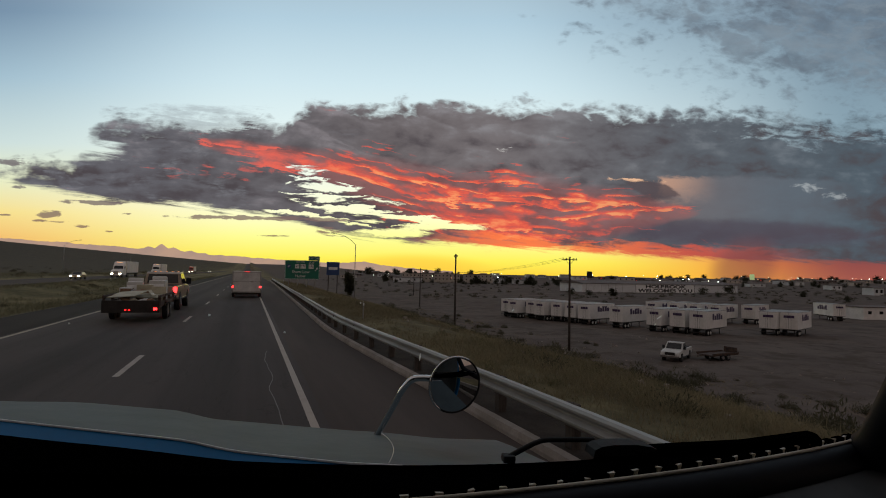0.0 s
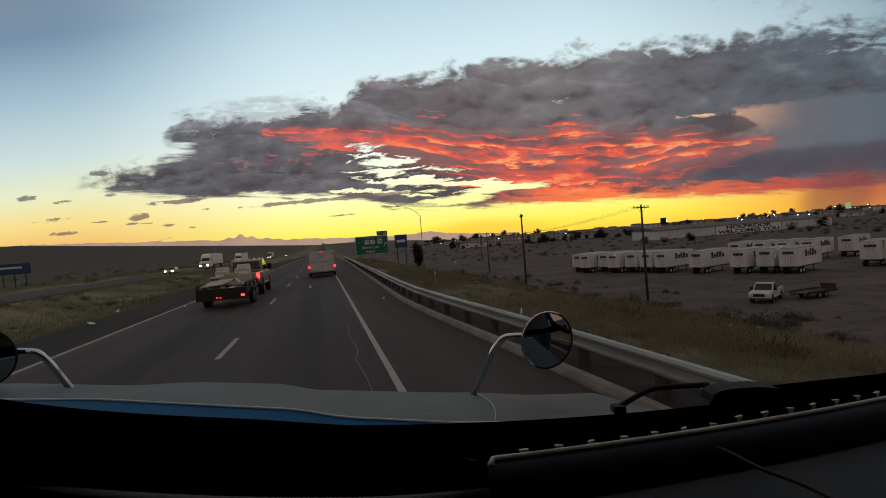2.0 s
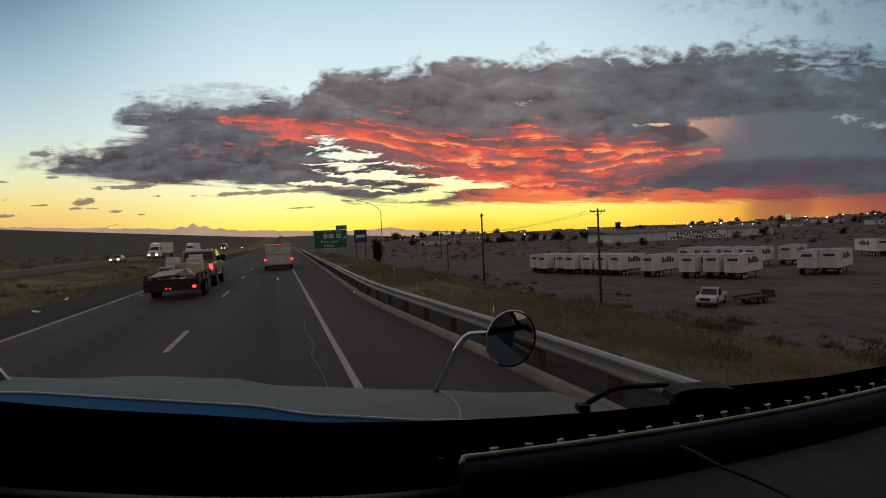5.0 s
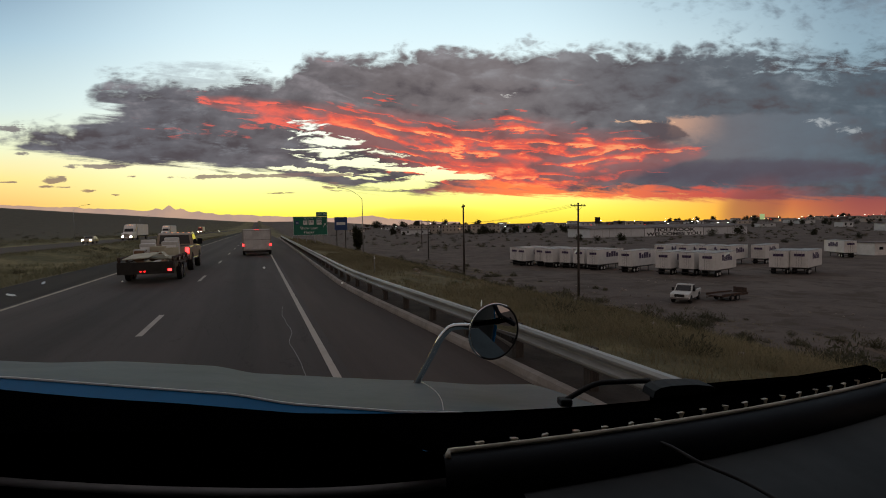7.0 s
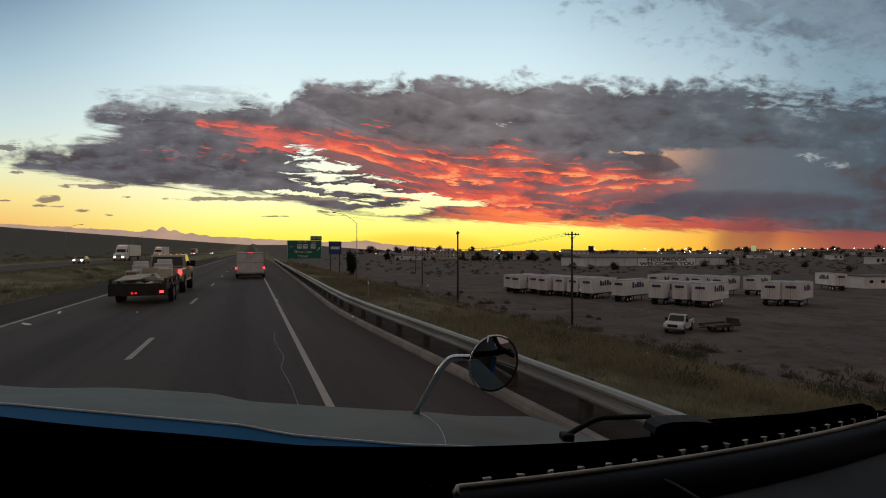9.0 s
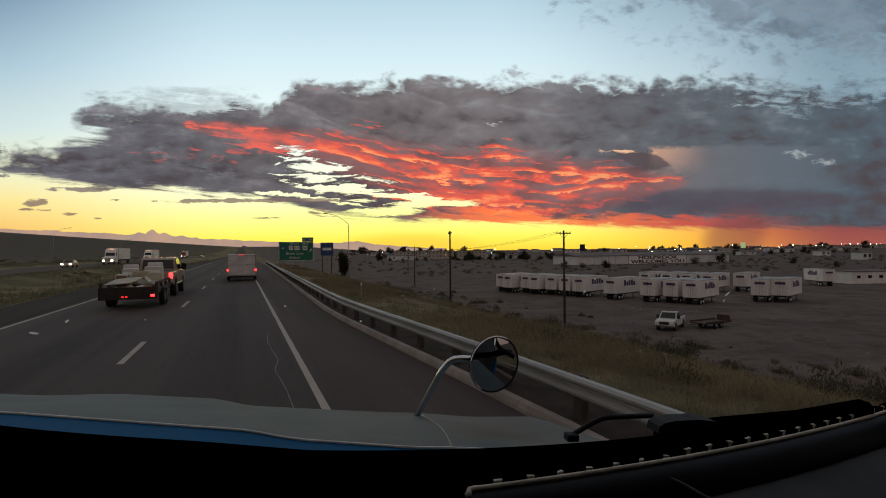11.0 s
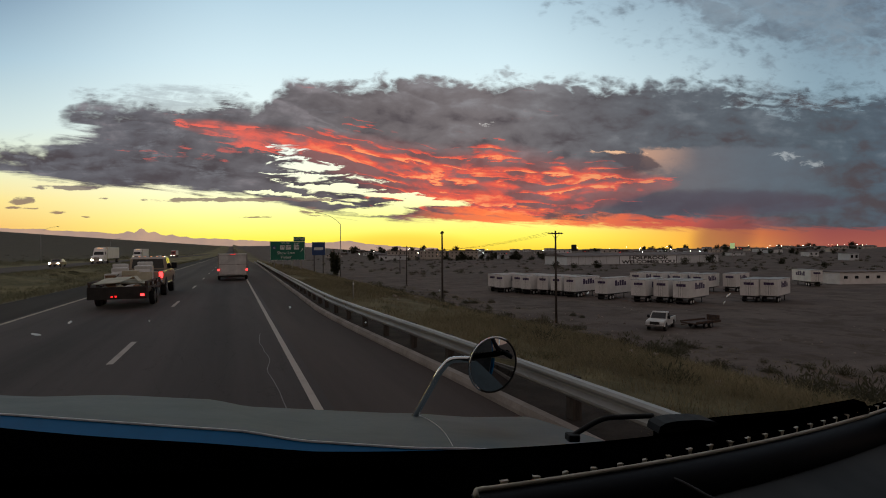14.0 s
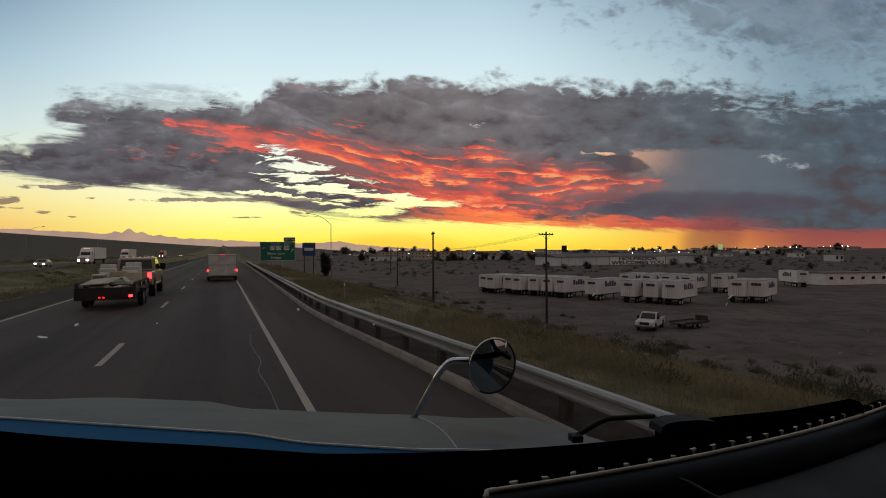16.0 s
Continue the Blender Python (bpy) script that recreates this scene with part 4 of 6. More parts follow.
UNDER = surface("grimy_underbody", (0.012, 0.011, 0.010), (0.03, 0.027, 0.024), 3, 0.9, 0.3, own=True)
RUST = surface("rusty_frame", (0.03, 0.022, 0.018), (0.09, 0.05, 0.035), 4, 0.85, 0.4, own=True)
JUNK = surface("faded_plywood", (0.24, 0.23, 0.17), (0.38, 0.36, 0.27), 2, 0.8, 0.3, own=True)
CARTON = surface("brown_carton", (0.16, 0.09, 0.05), (0.24, 0.14, 0.08), 2, 0.85, 0.2, own=True)
RED_CAB = surface("red_truck_paint", (0.24, 0.02, 0.015), (0.32, 0.03, 0.02), 1, 0.4, 0.0, own=True)
BARK = surface("dark_bark", (0.03, 0.024, 0.018), (0.07, 0.055, 0.04), 5, 0.95, 0.5, stretch=(4, 4, 0.7))
TAIL = lamp("tail_light", (1.0, 0.03, 0.03), 5.0)
TAIL_DIM = lamp("marker_light", (1.0, 0.02, 0.02), 1.6)
HEAD = lamp("head_light", (1.0, 0.90, 0.62), 14.0)
AMBER_DIM = lamp("dim_amber_light", (1.0, 0.36, 0.12), 0.9)
AMBER = lamp("amber_light", (1.0, 0.42, 0.16), 3.0)
YARD = lamp("yard_light", (0.85, 1.0, 0.90), 6.0)
SIGN_LIT = lamp("lit_sign_face", (0.55, 0.75, 0.35), 0.35)


def leafy(name, dark, light, rough=0.8):
    """Foliage: each blade or leaf its own shade."""
    m = bpy.data.materials.new(name)
    m.use_nodes = True
    k = Tree(m.node_tree)
    b = m.node_tree.nodes["Principled BSDF"]
    geo = k.node("ShaderNodeNewGeometry")
    patch = k.noise(geo.outputs["Position"], 0.09, 3.0, 0.6)
    f = k.step(k.add(k.mul(geo.outputs["Random Per Island"], 0.42), k.mul(k.sub(patch, 0.5), 1.6)), -0.1, 0.8)
    n = k.node("ShaderNodeMix", data_type="RGBA")
    k.plug(n.inputs["Factor"], f)
    n.inputs[6].default_value, n.inputs[7].default_value = (*dark, 1), (*light, 1)
    k.plug(b.inputs["Base Color"], n.outputs[2])
    b.inputs["Roughness"].default_value = rough
    b.inputs["Specular IOR Level"].default_value = 0.15
    thin = k.node("ShaderNodeBsdfTranslucent")
    k.plug(thin.inputs[0], n.outputs[2])
    both = k.node("ShaderNodeMixShader")
    both.inputs[0].default_value = 0.42
    k.nt.links.new(b.outputs[0], both.inputs[1])
    k.nt.links.new(thin.outputs[0], both.inputs[2])
    k.nt.links.new(both.outputs[0], m.node_tree.nodes["Material Output"].inputs[0])
    return m


GRASS = leafy("dry_roadside_grass", (0.165, 0.140, 0.082), (0.33, 0.275, 0.165))
GRASS_GREEN = leafy("olive_median_grass", (0.15, 0.145, 0.088), (0.26, 0.24, 0.15))
SCRUB = leafy("sage_scrub", (0.068, 0.066, 0.042), (0.15, 0.135, 0.088))
WEED = leafy("olive_weeds", (0.105, 0.105, 0.056), (0.235, 0.205, 0.115))
LEAF = leafy("dark_tree_leaves", (0.034, 0.036, 0.022), (0.075, 0.075, 0.046))


def words(text, size, material, parent, m, name="lettering", thick=0.004, bold=0.0):
    """Raised letters in the built-in font, centred; m places them, reading along local x, upright along y."""
    cu = bpy.data.curves.new("letters", "FONT")
    cu.body, cu.size, cu.align_x, cu.align_y, cu.extrude, cu.offset = text, size, "CENTER", "CENTER", thick, bold
    tmp = bpy.data.objects.new("letters", cu)
    scene.collection.objects.link(tmp)
    me = bpy.data.meshes.new_from_object(tmp.evaluated_get(bpy.context.evaluated_depsgraph_get()))
    bpy.data.objects.remove(tmp)
    me.materials.clear()
    me.materials.append(material)
    ob = new(name, me)
    ob.parent, ob.matrix_basis = parent, m
    return ob


def wheel_at(x, y, r, w, parent, rim=CHROME):
    t = part("wheel", disc(bmesh.new(), pose(x, y, r, 0, 90, 0), r, w, 24, 0.03), RUBBER, parent, smooth=False)
    part("wheel_rim", disc(bmesh.new(), pose(x * 1.015, y, r, 0, 90, 0), r * 0.56, w + 0.012, 16, 0.01), rim, t)
    return t


def pickup(name, label, m, paint, lift=0.0, lights=True, long_cab=True, roof_lamps=False):
    """A crew-cab pickup, nose along +y."""
    t = thing(name, label, "pickup truck", m)
    z = lift
    w = 0.98
    back = -0.95 if long_cab else -0.35
    body = [(-2.95, 0.55 + z), (-2.95, 1.18 + z), (back, 1.20 + z), (1.35, 1.20 + z), (2.55, 1.10 + z), (2.8, 0.98 + z), (2.85, 0.5 + z), (2.2, 0.45 + z), (-2.6, 0.45 + z)]
    part("body", prism(body, -w, w, 0.045), paint, t)
    cab = [(back, 1.17 + z), (back + 0.06, 1.80 + z), (back + 0.3, 1.90 + z), (0.55, 1.90 + z), (1.32, 1.18 + z)]
    c = part("cab", prism(cab, -w * 0.97, w * 0.97, 0.03, 0.12, 1.5 + z), paint, t)
    s = w * 0.97
    up = s * 0.88
    for side in (-1, 1):
        flip = (lambda q: q) if side > 0 else (lambda q: q[::-1])
        for y0, y1, y2, y3 in ((back + 0.1, (back + 0.4) * 0.5 + 0.02, (back + 0.4) * 0.5 + 0.02, back + 0.16), ((back + 0.4) * 0.5 + 0.12, 1.12, 0.52, (back + 0.4) * 0.5 + 0.12)):
            lo, hi = side * (s + 0.004), side * (up + 0.02)
            part("side_window", pane(flip([(lo, y0, 1.25 + z), (lo, y1, 1.25 + z), (hi, y2, 1.80 + z), (hi, y3, 1.80 + z)])), GLASS_DARK, c)
        part("door_handle", block(side * w - 0.015, 0.0, 1.05 + z, side * w + 0.02, 0.16, 1.085 + z, 0.006), UNDER, t)
        part("step_bar", block(side * w - 0.1, -1.0, 0.42 + z, side * w + 0.04, 1.3, 0.5 + z, 0.01), CHROME, t)
        part("wing_mirror", block(side * w - 0.02 + (0 if side > 0 else -0.24), 1.02, 1.2 + z, side * w + 0.02 + (0.24 if side > 0 else 0), 1.12, 1.55 + z, 0.03), RUBBER, t)
        part("wheel_arch", disc(bmesh.new(), pose(side * (w - 0.06), 1.75, 0.42 + z * 0.6, 0, 90, 0), 0.50, 0.16, 24, 0.02), UNDER, t)
        part("wheel_arch", disc(bmesh.new(), pose(side * (w - 0.06), -1.85, 0.42 + z * 0.6, 0, 90, 0), 0.50, 0.16, 24, 0.02), UNDER, t)
        for y in (1.75, -1.85):
            wheel_at(side * (w - 0.10), y, 0.40 + z * 0.35, 0.28, t)
        part("tail_lamp", block(side * 0.86 - 0.09, -2.985, 0.82 + z, side * 0.86 + 0.09, -2.93, 1.13 + z, 0.01), TAIL if lights else RED_CAB, t)
        part("head_lamp", block(side * 0.72 - 0.16, 2.80, 0.74 + z, side * 0.72 + 0.16, 2.87, 0.95 + z, 0.01), SIGN_WHITE, t)
    part("rear_window", pane([(0.78, back - 0.006, 1.28 + z), (-0.78, back - 0.006, 1.28 + z), (-0.72, back + 0.05, 1.78 + z), (0.72, back + 0.05, 1.78 + z)]), GLASS_DARK, c)
    part("windscreen", pane([(-0.8, 1.31, 1.24 + z), (0.8, 1.31, 1.24 + z), (0.72, 0.70, 1.80 + z), (-0.72, 0.70, 1.80 + z)]), GLASS_DARK, c)
    part("bed_floor", block(-0.8, -2.85, 1.185 + z, 0.8, back - 0.05, 1.21 + z), UNDER, t)
    part("rear_bumper", block(-0.95, -3.06, 0.55 + z, 0.95, -2.93, 0.74 + z, 0.02), CHROME, t)
    part("front_bumper", block(-0.97, 2.80, 0.45 + z, 0.97, 2.97, 0.68 + z, 0.03), CHROME, t)
    part("grille", block(-0.5, 2.80, 0.70 + z, 0.5, 2.88, 1.0 + z, 0.01), UNDER, t)
    if roof_lamps:
        for x in (-0.6, -0.3, 0.0, 0.3, 0.6):
            part("roof_light", block(x - 0.04, 0.36, 1.89 + z, x + 0.04, 0.5, 1.925 + z, 0.012), AMBER_DIM, t, "small amber roof light")
    return t


# ---- on the road ----
def cargo_trailer(m):
    """A white enclosed trailer seen from behind."""
    t = thing("cargo_trailer", "white enclosed cargo trailer with lit red tail lights", "trailer", m)
    body = part("box", block(-1.1, 0.0, 0.42, 1.1, 4.4, 2.18, 0.05), WHITE_DIRTY, t)
    part("rear_door", block(-1.0, -0.025, 0.52, 1.0, 0.0, 2.06, 0.008), WHITE_DIRTY, t, "white fold-down rear door")
    for z in (0.5, 1.32, 2.07):
        part("door_rail", block(-1.04, -0.04, z - 0.018, 1.04, -0.02, z + 0.018, 0.004), STEEL, body)
    for x in (-1.06, 1.06):
        part("corner_post", block(x - 0.045, -0.035, 0.42, x + 0.045, 0.03, 2.18, 0.01), STEEL, body)
        part("tail_lamp", block(x - 0.06 - 0.02 * (x > 0), -0.075, 0.82, x + 0.06, -0.04, 0.98, 0.02), TAIL, t, "lit red tail light")
        wheel_at(x * 0.98, 1.9, 0.34, 0.2, t)
        wheel_at(x * 0.98, 2.7, 0.34, 0.2, t)
        part("fender", block(x - 0.14, 1.45, 0.66, x + 0.14, 3.15, 0.72, 0.02), STEEL, t)
    for x in (-0.14, 0.0, 0.14):
        part("marker_light", block(x - 0.045, -0.05, 2.10, x + 0.045, -0.02, 2.15, 0.008), TAIL_DIM, t)
    part("bumper", block(-1.08, -0.06, 0.34, 1.08, 0.06, 0.44, 0.012), UNDER, t)
    part("door_latch", block(0.3, -0.06, 1.28, 0.5, -0.03, 1.36, 0.008), STEEL, t)
    part("tongue", block(-0.08, 4.4, 0.42, 0.08, 5.6, 0.5, 0.01), UNDER, t)
    return t


cargo_trailer(pose(0.0, 45.0, 0.0))
pickup("tow_truck", "white utility pickup pulling the enclosed trailer", pose(0.0, 54.0, 0.0), WHITE)
pickup("tan_pickup", "tan crew-cab pickup with lit tail and roof lights", pose(-4.35, 33.6, 0.0), GOLD, 0.16, roof_lamps=True)


def utility_trailer(m):
    """A low flat trailer with a load of household junk."""
    t = thing("utility_trailer", "dark rusty utility trailer with lit tail lights", "trailer", m)
    part("deck", block(-1.0, 0.0, 0.62, 1.0, 4.6, 0.70, 0.01), RUST, t)
    for x in (-1.0, 1.0):
        part("side_rail", block(x - 0.03, 0.0, 0.70, x + 0.03, 4.6, 0.86, 0.01), RUST, t)
        part("top_rail", block(x - 0.03, 0.0, 1.02, x + 0.03, 4.6, 1.12, 0.01), RUST, t)
        for y in (0.2, 1.6, 3.0, 4.4):
            part("stake", block(x - 0.05, y - 0.05, 0.6, x + 0.05, y + 0.05, 1.12, 0.006), RUST, t)
        part("mudguard", block(x - 0.13, 1.4, 0.74, x + 0.13, 3.2, 0.80, 0.02), RUST, t)
        wheel_at(x * 1.02, 1.9, 0.36, 0.2, t)
        wheel_at(x * 1.02, 2.7, 0.36, 0.2, t)
    part("tail_board", block(-1.04, -0.05, 0.42, 1.04, 0.02, 0.92, 0.012), UNDER, t)
    part("tail_lamp", block(0.82, -0.08, 0.52, 0.96, -0.05, 0.62, 0.01), TAIL, t)
    part("tail_lamp", block(-0.22, -0.08, 0.50, -0.15, -0.05, 0.56, 0.01), TAIL_DIM, t)
    part("tail_lamp", block(-0.08, -0.08, 0.50, -0.01, -0.05, 0.56, 0.01), TAIL_DIM, t)
    part("drawbar", tube([(-0.5, 4.6, 0.6), (0, 5.9, 0.55)], 0.05, 8), RUST, t)
    part("drawbar", tube([(0.5, 4.6, 0.6), (0, 5.9, 0.55)], 0.05, 8), RUST, t)
    return t


CREAM = surface("cream_panel", (0.36, 0.34, 0.25), (0.5, 0.47, 0.36), 2, 0.7, 0.2, own=True)
UT = pose(-4.35, 24.4, 0.0)
utility_trailer(UT)


def load(name, label, category, bm, material, m):
    ob = tagged(part(name, bm, material), label, category)
    ob.matrix_basis = UT @ m
    return ob


load("plywood_sheet", "faded greenish board lying over the trailer load", "board", block(-0.85, -0.9, -0.02, 0.85, 0.9, 0.02, 0.005), JUNK, pose(0.0, 1.95, 1.06, 4, 3, 6))
washer = load("washing_machine", "white household washing machine on the trailer", "appliance", block(-0.33, -0.33, 0.0, 0.33, 0.33, 0.9, 0.03), WHITE_DIRTY, pose(-0.5, 3.5, 0.70, 0, 0, 6))
dryer = load("dryer", "white household dryer on the trailer", "appliance", block(-0.34, -0.33, 0.0, 0.34, 0.33, 0.98, 0.03), WHITE_DIRTY, pose(0.45, 3.6, 0.70, 0, 0, -4))
load("carton", "brown cardboard carton on the trailer", "box", block(-0.3, -0.25, 0.0, 0.3, 0.25, 0.5, 0.01), CARTON, pose(-0.05, 2.95, 0.70, 0, 0, 12))
load("carton", "brown cardboard carton on the trailer", "box", block(-0.22, -0.2, 0.0, 0.22, 0.2, 0.42, 0.01), CARTON, pose(0.62, 2.85, 0.70, 0, 0, -9))
load("cabinet_door", "cream panel standing upright among the trailer load", "panel", block(-0.3, -0.02, 0.0, 0.3, 0.02, 0.72, 0.006), CREAM, pose(0.62, 2.5, 0.70, -6, 0, 0))
cupboard = load("metal_cabinet", "white metal cabinet lying on the trailer", "cabinet", block(-0.24, -0.3, 0.0, 0.24, 0.3, 0.66, 0.02), WHITE_DIRTY, pose(-0.7, 2.72, 0.70, 0, 0, 3))
for ob, w, h in ((washer, 0.33, 0.9), (dryer, 0.34, 0.98)):
    part("control_panel", block(-w * 0.97, 0.2, h - 0.01, w * 0.97, 0.32, h + 0.19, 0.055), WHITE_DIRTY, ob)
    part("lid", block(-w * 0.86, -0.29, h - 0.006, w * 0.86, 0.16, h + 0.016, 0.007), PANEL, ob)
    part("front_panel", block(-w * 0.9, -0.342, 0.08, w * 0.9, -0.326, h - 0.16, 0.006), PANEL, ob)
    part("kick_strip", block(-w * 0.92, -0.336, 0.0, w * 0.92, -0.322, 0.06, 0.003), UNDER, ob)
part("cabinet_door", block(-0.2, -0.315, 0.06, 0.2, -0.298, 0.6, 0.004), CARTON, cupboard, "brown wood-grain cabinet door")
part("door_knob", disc(bmesh.new(), pose(0.14, -0.322, 0.36, 90, 0, 0), 0.018, 0.02, 10), STEEL, cupboard)
load("plywood_sheet", "faded cream board lying slanted over the trailer load", "board", block(-0.55, -0.75, -0.015, 0.55, 0.75, 0.015, 0.004), CREAM, pose(-0.35, 1.1, 1.13, 7, -4, -12))
load("kitchen_cabinet", "cream kitchen cabinet with a dark open front", "cabinet", block(-0.32, -0.28, 0.0, 0.32, 0.28, 0.78, 0.02), CREAM, pose(-0.02, 3.25, 0.70, 0, 0, -3))
load("broom_pole", "thin dark pole leaning over the load", "pole", tube([(0, 0, 0), (0.5, 1.3, 0.55)], 0.018, 6), RUST, pose(-0.85, 1.0, 0.78))
load("wooden_plank", "weathered plank lying across the trailer load", "plank", block(-0.09, -1.1, -0.015, 0.09, 1.1, 0.015, 0.004), CARTON, pose(-0.45, 1.7, 1.15, 6, 8, -24))
load("wooden_plank", "weathered plank lying across the trailer load", "plank", block(-0.07, -0.9, -0.015, 0.07, 0.9, 0.015, 0.004), CREAM, pose(0.5, 1.5, 1.16, 5, -6, 14))
for i in range(14):
    s = 0.14 + 0.1 * random.random()
    lump = bmesh.new()
    bmesh.ops.create_icosphere(lump, subdivisions=2, radius=s)
    for v in lump.verts:
        v.co *= 1 + 0.45 * noise.noise(v.co * 7 + Vector((i * 3.1, 0, 0)))
        v.co.z = max(v.co.z * 0.7, -s * 0.5)
    load("rubbish_bag", "crumpled bag of household rubbish on the trailer", "bag", lump, (WHITE_DIRTY, UNDER, CARTON, JUNK)[i % 4], pose(-0.75 + 1.5 * random.random(), 0.2 + 0.8 * random.random(), 0.70 + s * 0.5, 0, 0, 40 * i))


def semi_truck(name, label, m, paint):
    """A long-nosed tractor with a box trailer, nose along +y."""
    t = thing(name, label, "truck", m)
    part("trailer_box", block(-1.28, -15.5, 1.15, 1.28, -1.6, 4.05, 0.04), WHITE, t)
    part("trailer_frame", block(-1.0, -15.2, 0.9, 1.0, -1.8, 1.15), UNDER, t)
    cab = [(-1.0, 0.9), (-1.0, 3.1), (-0.3, 3.9), (0.6, 3.7), (1.5, 2.9), (1.9, 2.0), (3.9, 1.75), (4.2, 1.4), (4.25, 0.55), (-1.0, 0.55)]
    c = part("cab", prism(cab, -1.18, 1.18, 0.07), paint, t)
    part("windscreen", pane([(-1.0, 1.88, 2.12), (1.0, 1.88, 2.12), (0.95, 1.54, 2.88), (-0.95, 1.54, 2.88)], 0.02), GLASS_DARK, c)
    part("grille", block(-0.55, 4.2, 0.75, 0.55, 4.3, 1.55, 0.02), CHROME, t)
    part("bumper", block(-1.18, 4.15, 0.35, 1.18, 4.42, 0.7, 0.04), CHROME, t)
    for s in (-1, 1):
        part("side_window", pane([(s * 1.185, y, z) for y, z in ((0.4, 2.15), (1.5, 2.15), (1.2, 2.85), (0.4, 2.85))][::s], 0.012), GLASS_DARK, c)
        part("head_light", block(s * 0.88 - 0.2, 4.20, 0.78, s * 0.88 + 0.2, 4.32, 1.05, 0.02), HEAD, t, "lit headlight")
        part("exhaust_stack", tube([(s * 1.1, -1.2, 0.9), (s * 1.1, -1.2, 4.0)], 0.075, 10), CHROME, t)
        for y in (3.1, -2.2, -3.4, -13.0, -14.2):
            wheel_at(s * 1.05, y, 0.5, 0.32, t)
    for x in (-0.5, -0.25, 0.0, 0.25, 0.5):
        part("roof_light", block(x - 0.05, 0.45, 3.70, x + 0.05, 0.6, 3.80, 0.01), AMBER, t)
    return t


def far_z(x, y):
    return land(-2.0, y) - 0.05 if -40 < x < -25 else land(x, y)


semi_truck("semi_truck", "white semi truck with lit headlights on the opposite road", pose(-30.0, 150.0, far_z(-30, 150), 0, 0, 180), WHITE)
semi_truck("semi_truck", "white semi truck with lit headlights on the opposite road", pose(-31.0, 212.0, far_z(-31, 212), 0, 0, 180), WHITE)
semi_truck("semi_truck", "red semi truck with a white box trailer, headlights on", pose(-33.5, 360.0, far_z(-33, 360), 0, 0, 180), RED_CAB)


def far_car(m, coming, paint):
    t = thing("car", "distant car with its headlights on" if coming else "distant car with its red tail lights on", "car", m)
    shape = [(-2.2, 0.35), (-2.25, 0.85), (-1.5, 0.95), (-0.9, 1.42), (0.5, 1.45), (1.2, 0.98), (2.15, 0.85), (2.25, 0.4)]
    part("body", prism(shape, -0.9, 0.9, 0.05, 0.15, 1.2), paint, t)
    part("windscreen", pane([(-0.68, 1.19, 1.02), (0.68, 1.19, 1.02), (0.6, 0.58, 1.40), (-0.6, 0.58, 1.40)]), GLASS_DARK, t)
    part("rear_window", pane([(0.68, -1.44, 1.0), (-0.68, -1.44, 1.0), (-0.6, -0.95, 1.38), (0.6, -0.95, 1.38)]), GLASS_DARK, t)
    for s in (-1, 1):
        part("head_light", block(s * 0.65 - 0.17, 2.2, 0.58, s * 0.65 + 0.17, 2.29, 0.78, 0.02), HEAD if coming else SIGN_WHITE, t)
        part("tail_light", block(s * 0.68 - 0.15, -2.3, 0.62, s * 0.68 + 0.15, -2.2, 0.80, 0.02), RED_CAB if coming else TAIL, t)
        for y in (1.35, -1.4):
            wheel_at(s * 0.8, y, 0.32, 0.2, t)
    return t


for y, x in ((118, -30.5), (255, -29.5), (290, -31.5), (470, -30)):
    far_car(pose(x, y, far_z(x, y), 0, 0, 180), True, (GOLD, WHITE)[y % 2])
for y, x in ((155, 0.2), (240, -4.0), (300, 0.3)):
    far_car(pose(x, y, land(-2, y) + 0.07), False, (RED_CAB, WHITE)[y % 2])


